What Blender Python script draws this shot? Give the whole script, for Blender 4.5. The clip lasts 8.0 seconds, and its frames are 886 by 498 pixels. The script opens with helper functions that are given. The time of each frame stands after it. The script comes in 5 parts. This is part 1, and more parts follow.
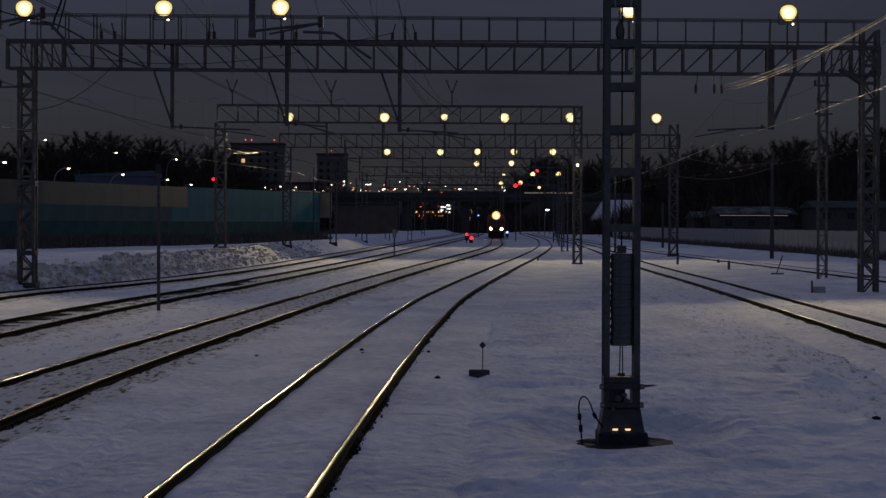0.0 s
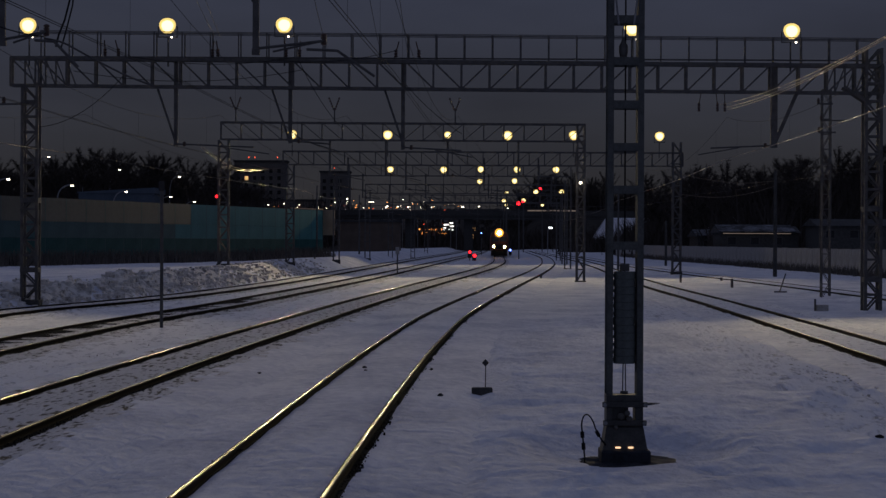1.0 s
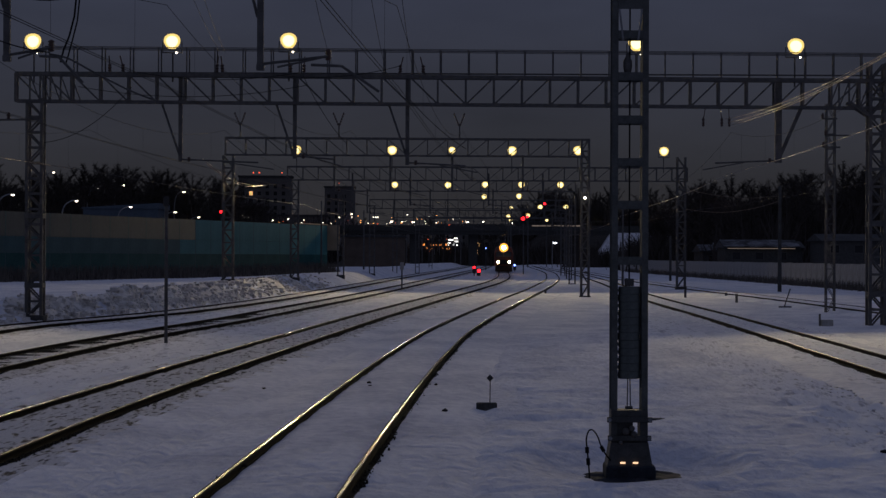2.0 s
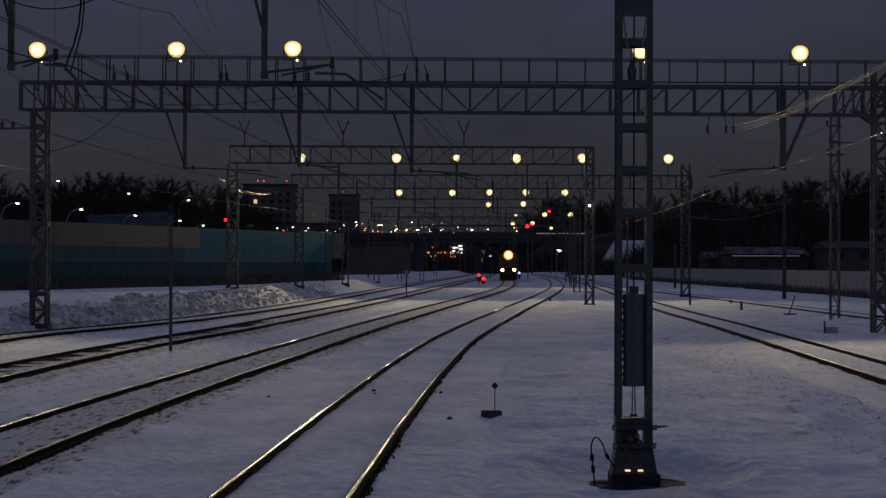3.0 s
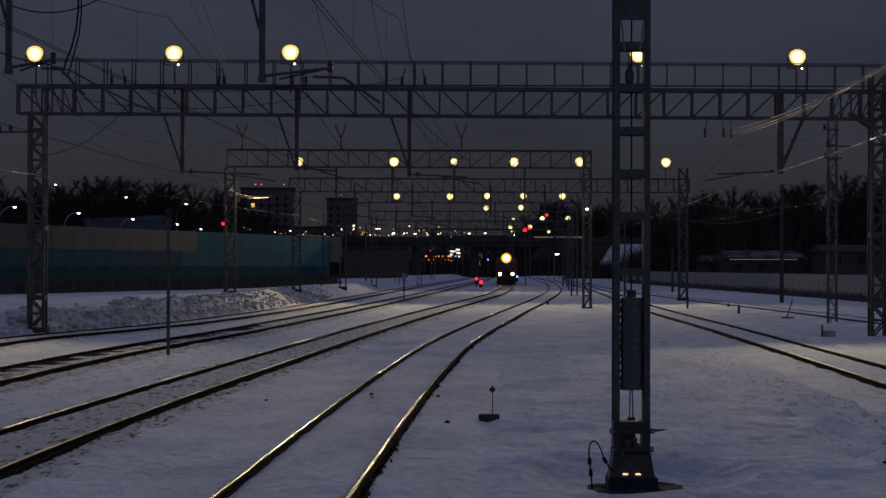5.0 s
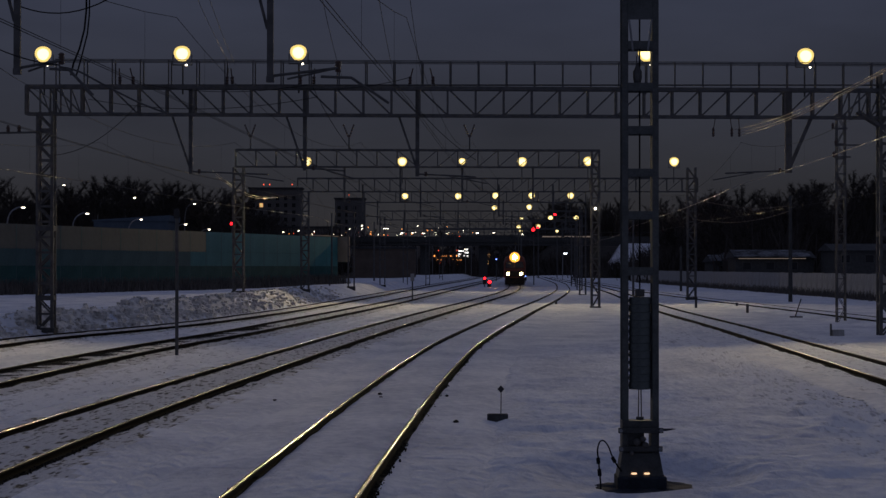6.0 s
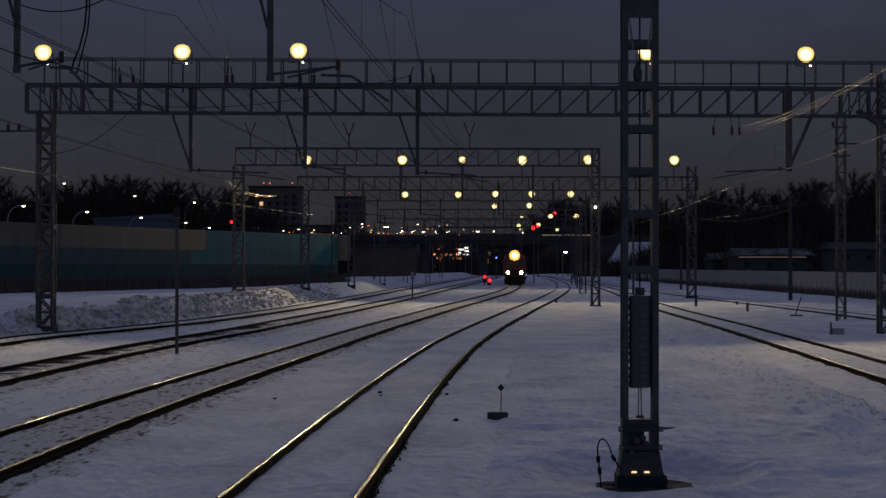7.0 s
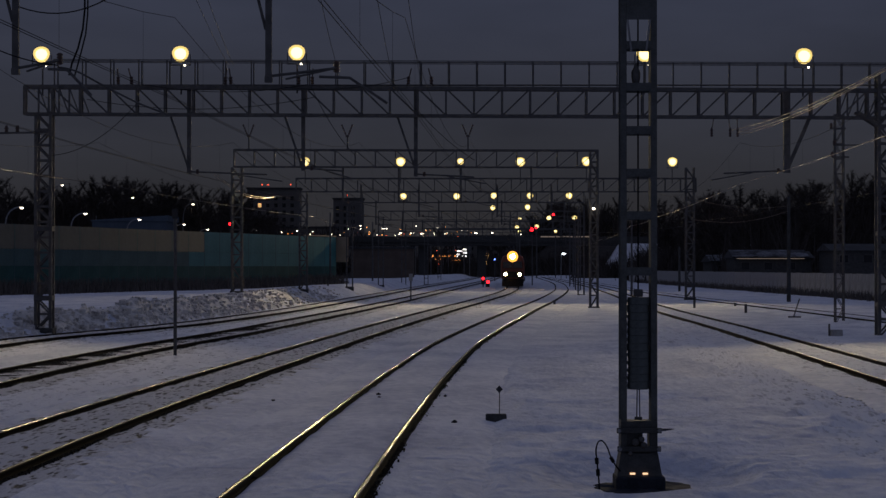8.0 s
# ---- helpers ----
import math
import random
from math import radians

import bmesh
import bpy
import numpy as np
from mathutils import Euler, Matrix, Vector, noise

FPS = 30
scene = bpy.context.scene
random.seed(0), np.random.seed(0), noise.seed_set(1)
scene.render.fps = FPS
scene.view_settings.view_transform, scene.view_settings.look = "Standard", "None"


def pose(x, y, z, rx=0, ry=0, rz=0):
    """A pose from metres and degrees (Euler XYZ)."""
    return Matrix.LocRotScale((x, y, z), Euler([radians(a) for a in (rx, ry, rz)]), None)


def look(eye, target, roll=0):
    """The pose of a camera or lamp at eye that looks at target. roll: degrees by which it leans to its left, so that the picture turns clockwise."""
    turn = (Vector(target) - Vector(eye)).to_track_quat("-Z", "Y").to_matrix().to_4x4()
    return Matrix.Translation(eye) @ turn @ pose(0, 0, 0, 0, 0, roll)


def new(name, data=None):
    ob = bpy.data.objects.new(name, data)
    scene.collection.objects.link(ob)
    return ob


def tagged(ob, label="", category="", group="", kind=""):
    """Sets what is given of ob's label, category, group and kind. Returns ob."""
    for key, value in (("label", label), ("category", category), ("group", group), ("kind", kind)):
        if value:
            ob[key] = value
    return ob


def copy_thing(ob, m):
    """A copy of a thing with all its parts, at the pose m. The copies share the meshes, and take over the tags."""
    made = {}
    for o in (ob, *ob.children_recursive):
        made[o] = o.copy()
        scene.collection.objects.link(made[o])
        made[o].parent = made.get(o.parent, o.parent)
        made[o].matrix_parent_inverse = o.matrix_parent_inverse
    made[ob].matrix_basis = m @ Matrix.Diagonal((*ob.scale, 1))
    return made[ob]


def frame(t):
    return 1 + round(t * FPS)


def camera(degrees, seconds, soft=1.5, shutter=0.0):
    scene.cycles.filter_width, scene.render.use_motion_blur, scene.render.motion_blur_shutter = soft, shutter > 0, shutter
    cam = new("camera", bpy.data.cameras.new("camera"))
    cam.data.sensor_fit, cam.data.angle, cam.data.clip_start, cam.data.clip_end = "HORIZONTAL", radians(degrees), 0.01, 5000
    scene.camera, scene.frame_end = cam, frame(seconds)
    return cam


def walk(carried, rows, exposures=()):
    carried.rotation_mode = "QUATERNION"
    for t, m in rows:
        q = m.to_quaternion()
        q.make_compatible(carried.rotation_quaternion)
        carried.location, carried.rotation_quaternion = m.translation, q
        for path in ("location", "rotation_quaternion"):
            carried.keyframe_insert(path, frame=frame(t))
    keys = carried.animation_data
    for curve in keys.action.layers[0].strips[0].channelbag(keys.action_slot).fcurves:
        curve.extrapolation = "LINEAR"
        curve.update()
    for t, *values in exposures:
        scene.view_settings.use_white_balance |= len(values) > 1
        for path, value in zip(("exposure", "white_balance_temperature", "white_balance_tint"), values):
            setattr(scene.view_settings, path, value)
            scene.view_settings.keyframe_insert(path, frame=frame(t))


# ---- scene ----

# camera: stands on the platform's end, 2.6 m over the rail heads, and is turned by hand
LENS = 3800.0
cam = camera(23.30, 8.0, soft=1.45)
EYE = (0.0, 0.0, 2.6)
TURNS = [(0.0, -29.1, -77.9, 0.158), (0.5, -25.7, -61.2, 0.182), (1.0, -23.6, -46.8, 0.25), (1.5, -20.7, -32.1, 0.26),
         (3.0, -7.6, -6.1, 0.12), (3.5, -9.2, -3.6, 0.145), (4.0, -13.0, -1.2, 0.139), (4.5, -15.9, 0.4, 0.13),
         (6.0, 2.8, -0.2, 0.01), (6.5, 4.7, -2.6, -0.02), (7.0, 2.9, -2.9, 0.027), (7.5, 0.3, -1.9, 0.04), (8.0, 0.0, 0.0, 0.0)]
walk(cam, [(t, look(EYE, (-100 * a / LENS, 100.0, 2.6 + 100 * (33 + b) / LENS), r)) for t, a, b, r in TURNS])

# ---- light: dusk under an overcast sky, floodlights on the gantries ----
world = bpy.data.worlds.new("dusk")
scene.world = world
world.use_nodes = True
wn, wl = world.node_tree.nodes, world.node_tree.links
wn.clear()
w_out = wn.new("ShaderNodeOutputWorld")
w_bg = wn.new("ShaderNodeBackground")
w_co = wn.new("ShaderNodeTexCoord")
w_sep = wn.new("ShaderNodeSeparateXYZ")
w_ramp = wn.new("ShaderNodeValToRGB")
w_noise = wn.new("ShaderNodeTexNoise")
w_map = wn.new("ShaderNodeMapping")
w_map.inputs["Scale"].default_value = (6, 6, 22)
w_noise.inputs["Scale"].default_value = 1.0
w_noise.inputs["Detail"].default_value = 5
w_mix = wn.new("ShaderNodeMix")
w_mix.data_type, w_mix.blend_type = "RGBA", "MULTIPLY"
w_mix.inputs["Factor"].default_value = 0.6
wl.new(w_co.outputs["Generated"], w_sep.inputs[0])
wl.new(w_co.outputs["Generated"], w_map.inputs[0])
wl.new(w_map.outputs[0], w_noise.inputs[0])
wl.new(w_sep.outputs["Z"], w_ramp.inputs[0])
e = w_ramp.color_ramp.elements
e[0].position, e[0].color = 0.0, (0.0220, 0.0198, 0.0195, 1)
e[1].position, e[1].color = 1.0, (0.077, 0.091, 0.156, 1)
for p, c in ((0.05, (0.0262, 0.0270, 0.0338, 1)), (0.13, (0.0318, 0.0362, 0.0575, 1)), (0.24, (0.056, 0.063, 0.100, 1)), (0.5, (0.072, 0.083, 0.140, 1))):
    k = e.new(p)
    k.color = c
wl.new(w_ramp.outputs[0], w_mix.inputs["A"])
wl.new(w_noise.outputs["Fac"], w_mix.inputs["B"])
wl.new(w_mix.outputs["Result"], w_bg.inputs[0])
w_bg.inputs["Strength"].default_value = 1.54
wl.new(w_bg.outputs[0], w_out.inputs[0])

# lamp heads: x, y, z of each floodlight, gantry by gantry
ROW_1 = [(-16.53, 88.4, 11.37), (-10.81, 88.4, 11.39), (-6.02, 88.4, 11.44), (8.30, 88.4, 11.39), (14.86, 88.4, 11.30)]
ROW_2 = [(-11.46, 178.4, 11.38), (-3.52, 178.4, 11.38), (1.46, 178.4, 11.42), (6.43, 178.4, 11.38), (11.92, 178.4, 11.42), (19.06, 178.4, 11.38)]
ROW_3 = [(-4.90, 265.7, 11.41), (1.68, 265.7, 11.41), (6.29, 265.7, 11.48), (10.77, 265.7, 11.48), (15.59, 265.7, 11.48)]
WARM = (1.0, 0.80, 0.47)


def flood_lamp(x, y, z, watts, aside=0.0, ahead=90.0, cone=84):
    data = bpy.data.lights.new("flood_light", "SPOT")
    data.energy, data.color, data.spot_size, data.spot_blend, data.shadow_soft_size = watts, WARM, radians(cone), 1.0, 0.28
    ob = new("flood_light", data)
    ob.matrix_world = look((x, y - 0.32, z), (x + aside, y - ahead, 0.0))


for lamp_at, watts, aside, ahead, cone in zip(ROW_1, (3100, 3100, 3000, 650, 7200), (-30, -40, -52, 34, 4), (90, 90, 90, 90, 38), (98, 98, 98, 84, 74)):
    flood_lamp(*lamp_at, watts, aside, ahead, cone)
for lamp_at, watts in zip(ROW_2, (8500, 6500, 0, 2400, 4000, 6500)):
    if watts:
        flood_lamp(*lamp_at, watts)
for lamp_at in (ROW_3[0], ROW_3[2], ROW_3[4]):
    flood_lamp(*lamp_at, 5000)


# ---- materials ----
def mat(name, base, dark=None, rough=0.6, metal=0.0, scale=3.0, fine=40.0, bump=0.2, depth=0.01, stretch=(1, 1, 1), spread=(0.35, 0.65)):
    m = bpy.data.materials.new(name)
    m.use_nodes = True
    n, l = m.node_tree.nodes, m.node_tree.links
    b = n["Principled BSDF"]
    b.inputs["Roughness"].default_value, b.inputs["Metallic"].default_value = rough, metal
    if rough >= 0.7 and metal < 0.5:
        b.inputs["Specular IOR Level"].default_value = 0.15 if "snow" in name else 0.05
    dark = dark or tuple(c * 0.6 for c in base)
    co = n.new("ShaderNodeTexCoord")
    mp = n.new("ShaderNodeMapping")
    mp.inputs["Scale"].default_value = stretch
    l.new(co.outputs["Object"], mp.inputs[0])
    big, small = n.new("ShaderNodeTexNoise"), n.new("ShaderNodeTexNoise")
    big.inputs["Scale"].default_value, big.inputs["Detail"].default_value = scale, 6
    small.inputs["Scale"].default_value, small.inputs["Detail"].default_value = fine, 3
    for t in (big, small):
        l.new(mp.outputs[0], t.inputs[0])
    add = n.new("ShaderNodeMath")
    add.operation = "MULTIPLY_ADD"
    add.inputs[1].default_value = 0.4
    l.new(small.outputs["Fac"], add.inputs[0])
    half = n.new("ShaderNodeMath")
    half.operation = "MULTIPLY"
    half.inputs[1].default_value = 0.6
    l.new(big.outputs["Fac"], half.inputs[0])
    l.new(half.outputs[0], add.inputs[2])
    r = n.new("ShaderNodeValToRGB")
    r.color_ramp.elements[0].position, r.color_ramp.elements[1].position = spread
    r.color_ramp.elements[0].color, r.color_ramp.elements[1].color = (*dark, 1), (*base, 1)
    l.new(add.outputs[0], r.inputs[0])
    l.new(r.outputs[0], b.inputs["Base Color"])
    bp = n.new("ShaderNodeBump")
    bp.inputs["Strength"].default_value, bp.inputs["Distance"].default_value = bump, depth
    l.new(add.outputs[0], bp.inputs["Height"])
    l.new(bp.outputs[0], b.inputs["Normal"])
    return m


def glow(name, colour, strength):
    m = bpy.data.materials.new(name)
    m.use_nodes = True
    n, l = m.node_tree.nodes, m.node_tree.links
    b = n["Principled BSDF"]
    b.inputs["Base Color"].default_value = (*colour, 1)
    b.inputs["Emission Color"].default_value = (*colour, 1)
    b.inputs["Emission Strength"].default_value = strength
    return m


# blue-grey tone in the hollows is relief shade put into the colour
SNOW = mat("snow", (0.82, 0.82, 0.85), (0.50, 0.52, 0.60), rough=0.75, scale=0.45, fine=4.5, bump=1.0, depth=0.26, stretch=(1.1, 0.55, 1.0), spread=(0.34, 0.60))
DIRTY_SNOW = mat("dirty_snow", (0.70, 0.67, 0.63), (0.20, 0.18, 0.16), rough=0.85, scale=2.2, fine=9.0, bump=0.8, depth=0.08, spread=(0.33, 0.52))
# dark specks: grit, plus the shade of dimples painted into the colour
BED_SNOW = mat("trackbed_snow", (0.60, 0.59, 0.60), (0.06, 0.055, 0.05), rough=0.85, scale=3.4, fine=7.0, bump=0.9, depth=0.08, stretch=(2.0, 0.42, 1), spread=(0.40, 0.475))
# pits are coloured darker along the bump, which paints in their shade
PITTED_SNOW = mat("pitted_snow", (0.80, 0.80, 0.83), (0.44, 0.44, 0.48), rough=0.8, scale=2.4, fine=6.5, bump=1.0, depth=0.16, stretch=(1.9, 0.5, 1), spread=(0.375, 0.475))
RAIL_HEAD = mat("polished_rail_head", (0.62, 0.54, 0.42), (0.42, 0.35, 0.26), rough=0.27, metal=1.0, scale=4, fine=30, bump=0.05, depth=0.002)
DULL_HEAD = mat("worn_rusty_rail_head", (0.11, 0.082, 0.06), (0.06, 0.044, 0.033), rough=0.46, metal=1.0, scale=4, fine=30, bump=0.1, depth=0.002)
RAIL_SIDE = mat("rusty_rail", (0.010, 0.0064, 0.0050), (0.005, 0.0034, 0.0028), rough=0.8, scale=6, fine=50, bump=0.4, depth=0.004)
BALLAST = mat("ballast", (0.040, 0.036, 0.032), (0.012, 0.011, 0.010), rough=0.9, scale=8, fine=26, bump=0.9, depth=0.05)
STEEL = mat("galvanised_steel", (0.30, 0.305, 0.31), (0.17, 0.172, 0.176), rough=0.6, metal=0.3, scale=5, fine=40, bump=0.15, depth=0.003)
OLD_STEEL = mat("weathered_dark_steel", (0.145, 0.142, 0.137), (0.08, 0.078, 0.075), rough=0.7, metal=0.2, scale=4, fine=30, bump=0.2, depth=0.003)
CONCRETE = mat("weathered_concrete", (0.46, 0.44, 0.41), (0.28, 0.27, 0.25), rough=0.9, scale=1.4, fine=14, bump=0.4, depth=0.01)
DARK_CONCRETE = mat("dark_concrete", (0.10, 0.10, 0.095), (0.055, 0.053, 0.05), rough=0.9, scale=3, fine=20, bump=0.4, depth=0.01)
WEIGHT = mat("cast_iron_weights", (0.13, 0.145, 0.138), (0.085, 0.094, 0.09), rough=0.75, scale=6, fine=40, bump=0.3, depth=0.004)
# paler copy of the copper wire, with the lamps' glint put into its colour
LIT_WIRE = mat("lit_wire", (0.40, 0.31, 0.22), (0.20, 0.15, 0.11), rough=0.4, metal=1.0, scale=8, fine=50, bump=0.02, depth=0.001)
WIRE = mat("copper_wire", (0.075, 0.052, 0.04), (0.03, 0.022, 0.018), rough=0.55, metal=0.8, scale=8, fine=50, bump=0.02, depth=0.001)
CABLE = mat("black_cable", (0.02, 0.02, 0.021), rough=0.9, scale=8, fine=50, bump=0.05, depth=0.001)
INSULATOR = mat("brown_porcelain", (0.09, 0.05, 0.035), rough=0.35, scale=10, fine=60, bump=0.02, depth=0.001)
GREEN_PANEL = mat("teal_barrier_panel", (0.075, 0.225, 0.235), (0.05, 0.165, 0.175), rough=0.7, scale=0.5, fine=6, bump=0.05, depth=0.004)
MID_PANEL = mat("weathered_teal_panel", (0.08, 0.15, 0.155), (0.055, 0.105, 0.11), rough=0.7, scale=0.5, fine=6, bump=0.05, depth=0.004)
DARK_PANEL = mat("dark_green_panel", (0.03, 0.105, 0.105), (0.018, 0.07, 0.072), rough=0.7, scale=0.5, fine=6, bump=0.05, depth=0.004)
GREY_PANEL = mat("grey_clear_panel", (0.070, 0.084, 0.088), (0.045, 0.055, 0.058), rough=0.6, scale=0.35, fine=2.5, bump=0.1, depth=0.004)
BEIGE_PANEL = mat("beige_panel", (0.42, 0.34, 0.24), (0.3, 0.24, 0.17), rough=0.7, scale=0.8, fine=8, bump=0.1, depth=0.004)
BARK = mat("bark", (0.13, 0.11, 0.095), (0.06, 0.05, 0.043), rough=0.95, scale=5, fine=30, bump=0.6, depth=0.02)
TWIGS = mat("bare_twigs", (0.09, 0.078, 0.069), (0.05, 0.042, 0.037), rough=0.95, scale=3, fine=20, bump=0.1, depth=0.01)
GRASS = mat("dry_grass", (0.17, 0.152, 0.135), (0.08, 0.071, 0.063), rough=0.95, scale=2, fine=12, bump=0.2, depth=0.01)
BRUSH = mat("brushwood_floor", (0.06, 0.053, 0.047), (0.03, 0.027, 0.024), rough=0.95, scale=0.3, fine=3, bump=0.5, depth=0.2)
FACADE = mat("panel_facade", (0.20, 0.185, 0.17), (0.13, 0.125, 0.12), rough=0.9, scale=0.15, fine=2, bump=0.1, depth=0.02)
DARK_ROOF = mat("dark_roofing", (0.09, 0.09, 0.09), rough=0.85, scale=0.6, fine=6, bump=0.2, depth=0.02)
GLASS_DARK = mat("dark_window_glass", (0.02, 0.022, 0.026), rough=0.12, scale=1, fine=5, bump=0.02, depth=0.002)
LOCO_RED = mat("red_loco_paint", (0.26, 0.06, 0.025), (0.17, 0.04, 0.018), rough=0.4, scale=1, fine=8, bump=0.04, depth=0.003)
LOCO_GREY = mat("grey_loco_paint", (0.50, 0.48, 0.45), (0.36, 0.35, 0.33), rough=0.45, scale=1, fine=8, bump=0.04, depth=0.003)
UNDERFRAME = mat("grimy_underframe", (0.04, 0.037, 0.034), (0.018, 0.017, 0.016), rough=0.85, scale=3, fine=20, bump=0.3, depth=0.01)
SIGN_DARK = mat("dark_sign_plate", (0.03, 0.03, 0.033), rough=0.6, scale=6, fine=40, bump=0.05, depth=0.001)
FLOOD_GLOW = glow("flood_lens", (1.0, 0.84, 0.40), 2.1)
# the reflector rim is made to glow for the yellow halo round the lens
FLOOD_HALO = glow("flood_halo", (1.0, 0.72, 0.22), 1.0)
STREET_GLOW = glow("street_lamp_lens", (1.0, 0.86, 0.66), 7.0)
COOL_GLOW = glow("cool_lamp_lens", (0.85, 0.93, 1.0), 6.0)
ORANGE_GLOW = glow("sodium_lens", (1.0, 0.36, 0.09), 4.0)
RED_GLOW = glow("red_signal_lens", (1.0, 0.012, 0.02), 5.0)
BLUE_GLOW = glow("blue_lens", (0.15, 0.25, 1.0), 6.0)
WINDOW_GLOW = glow("lit_window", (1.0, 0.55, 0.22), 0.7)
HEAD_GLOW = glow("loco_headlight", (1.0, 0.52, 0.14), 190.0)
# the headlight's orange halo, put on its reflector rim as emission
HEAD_HALO = glow("loco_halo", (1.0, 0.40, 0.06), 1.9)
HEAD_HALO.node_tree.nodes["Principled BSDF"].inputs["Base Color"].default_value = (0.03, 0.012, 0.003, 1)
BUFFER_GLOW = glow("loco_buffer_light", (1.0, 0.74, 0.36), 30.0)


# ---- mesh helpers ----
def part(name, bm, material, parent=None, label="", smooth=False):
    me = bpy.data.meshes.new(name)
    bm.to_mesh(me)
    bm.free()
    me.materials.append(material)
    if smooth:
        for p in me.polygons:
            p.use_smooth = True
    ob = new(name, me)
    ob.parent = parent
    return tagged(ob, label)


def again(ob, x=0.0, y=0.0, z=0.0, parent=None):
    o = new(ob.name.split(".")[0], ob.data)
    o.parent = parent or ob.parent
    o.location = (x, y, z)
    return o


def empty(name, x, y, z, label, category, group="", kind=""):
    ob = new(name)
    ob.location = (x, y, z)
    return tagged(ob, label, category, group, kind)


def box(bm, x0, x1, y0, y1, z0, z1, bevel=0.0):
    v = [bm.verts.new((x, y, z)) for x in (x0, x1) for y in (y0, y1) for z in (z0, z1)]
    for f in ((0, 1, 3, 2), (4, 6, 7, 5), (0, 4, 5, 1), (2, 3, 7, 6), (0, 2, 6, 4), (1, 5, 7, 3)):
        bm.faces.new([v[i] for i in f])
    if bevel:
        es = {ed for q in v for ed in q.link_edges}
        bmesh.ops.bevel(bm, geom=list(es), offset=bevel, segments=2, affect="EDGES", profile=0.5)
    return bm


def bar(bm, p, q, w, h=None):
    """A bar of w by h from p to q."""
    p, q = Vector(p), Vector(q)
    d = (q - p).normalized()
    up = Vector((0, 0, 1)) if abs(d.z) < 0.95 else Vector((0, 1, 0))
    a = d.cross(up).normalized() * w / 2
    b = a.cross(d).normalized() * (h or w) / 2
    v = [bm.verts.new(c + sa * a + sb * b) for c in (p, q) for sa, sb in ((-1, -1), (1, -1), (1, 1), (-1, 1))]
    for i in range(4):
        bm.faces.new((v[i], v[(i + 1) % 4], v[4 + (i + 1) % 4], v[4 + i]))
    bm.faces.new(v[3::-1])
    bm.faces.new(v[4:])
    return bm


def rod(bm, p, q, r0, r1=None, n=10):
    p, q = Vector(p), Vector(q)
    d = (q - p).normalized()
    up = Vector((0, 0, 1)) if abs(d.z) < 0.95 else Vector((0, 1, 0))
    a = d.cross(up).normalized()
    b = a.cross(d)
    r1 = r0 if r1 is None else r1
    ring = []
    for c, r in ((p, r0), (q, r1)):
        ring.append([bm.verts.new(c + r * (math.cos(i * math.tau / n) * a + math.sin(i * math.tau / n) * b)) for i in range(n)])
    for i in range(n):
        bm.faces.new((ring[0][i], ring[0][(i + 1) % n], ring[1][(i + 1) % n], ring[1][i]))
    bm.faces.new(ring[0][::-1])
    bm.faces.new(ring[1])
    return bm


def lathe(bm, profile, centre=(0, 0, 0), axis="z", n=14):
    """Turns (radius, height) pairs round an axis."""
    rings = []
    for r, h in profile:
        ring = []
        for i in range(n):
            c, s = math.cos(i * math.tau / n) * r, math.sin(i * math.tau / n) * r
            p = (c, s, h) if axis == "z" else (c, h, s)
            ring.append(bm.verts.new(Vector(p) + Vector(centre)))
        rings.append(ring)
    for a, b in zip(rings, rings[1:]):
        for i in range(n):
            bm.faces.new((a[i], a[(i + 1) % n], b[(i + 1) % n], b[i]))
    bm.faces.new(rings[0][::-1])
    bm.faces.new(rings[-1])
    return bm


def tube(name, points, r, material, parent=None, label="", sides=6):
    """A wire through points, as a mesh."""
    bm = bmesh.new()
    rings = []
    pts = [Vector(p) for p in points]
    for i, p in enumerate(pts):
        d = (pts[min(i + 1, len(pts) - 1)] - pts[max(i - 1, 0)]).normalized()
        up = Vector((0, 0, 1)) if abs(d.z) < 0.95 else Vector((0, 1, 0))
        a = d.cross(up).normalized()
        b = a.cross(d)
        rings.append([bm.verts.new(p + r * (math.cos(k * math.tau / sides) * a + math.sin(k * math.tau / sides) * b)) for k in range(sides)])
    for a, b in zip(rings, rings[1:]):
        for k in range(sides):
            bm.faces.new((a[k], a[(k + 1) % sides], b[(k + 1) % sides], b[k]))
    return part(name, bm, material, parent, label, smooth=True)


def rounded(points, n=5):
    """A smooth line through points."""
    p = [Vector(c) for c in points]
    out = []
    for i in range(len(p) - 1):
        a, c, d, g = p[max(i - 1, 0)], p[i], p[i + 1], p[min(i + 2, len(p) - 1)]
        for k in range(n):
            t = k / n
            out.append(0.5 * (2 * c + (d - a) * t + (2 * a - 5 * c + 4 * d - g) * t * t + (3 * c - a - 3 * d + g) * t ** 3))
    return out + [p[-1]]


def sag(p, q, drop, n=14):
    p, q = Vector(p), Vector(q)
    return [p.lerp(q, i / n) - Vector((0, 0, drop * 4 * (i / n) * (1 - i / n))) for i in range(n + 1)]


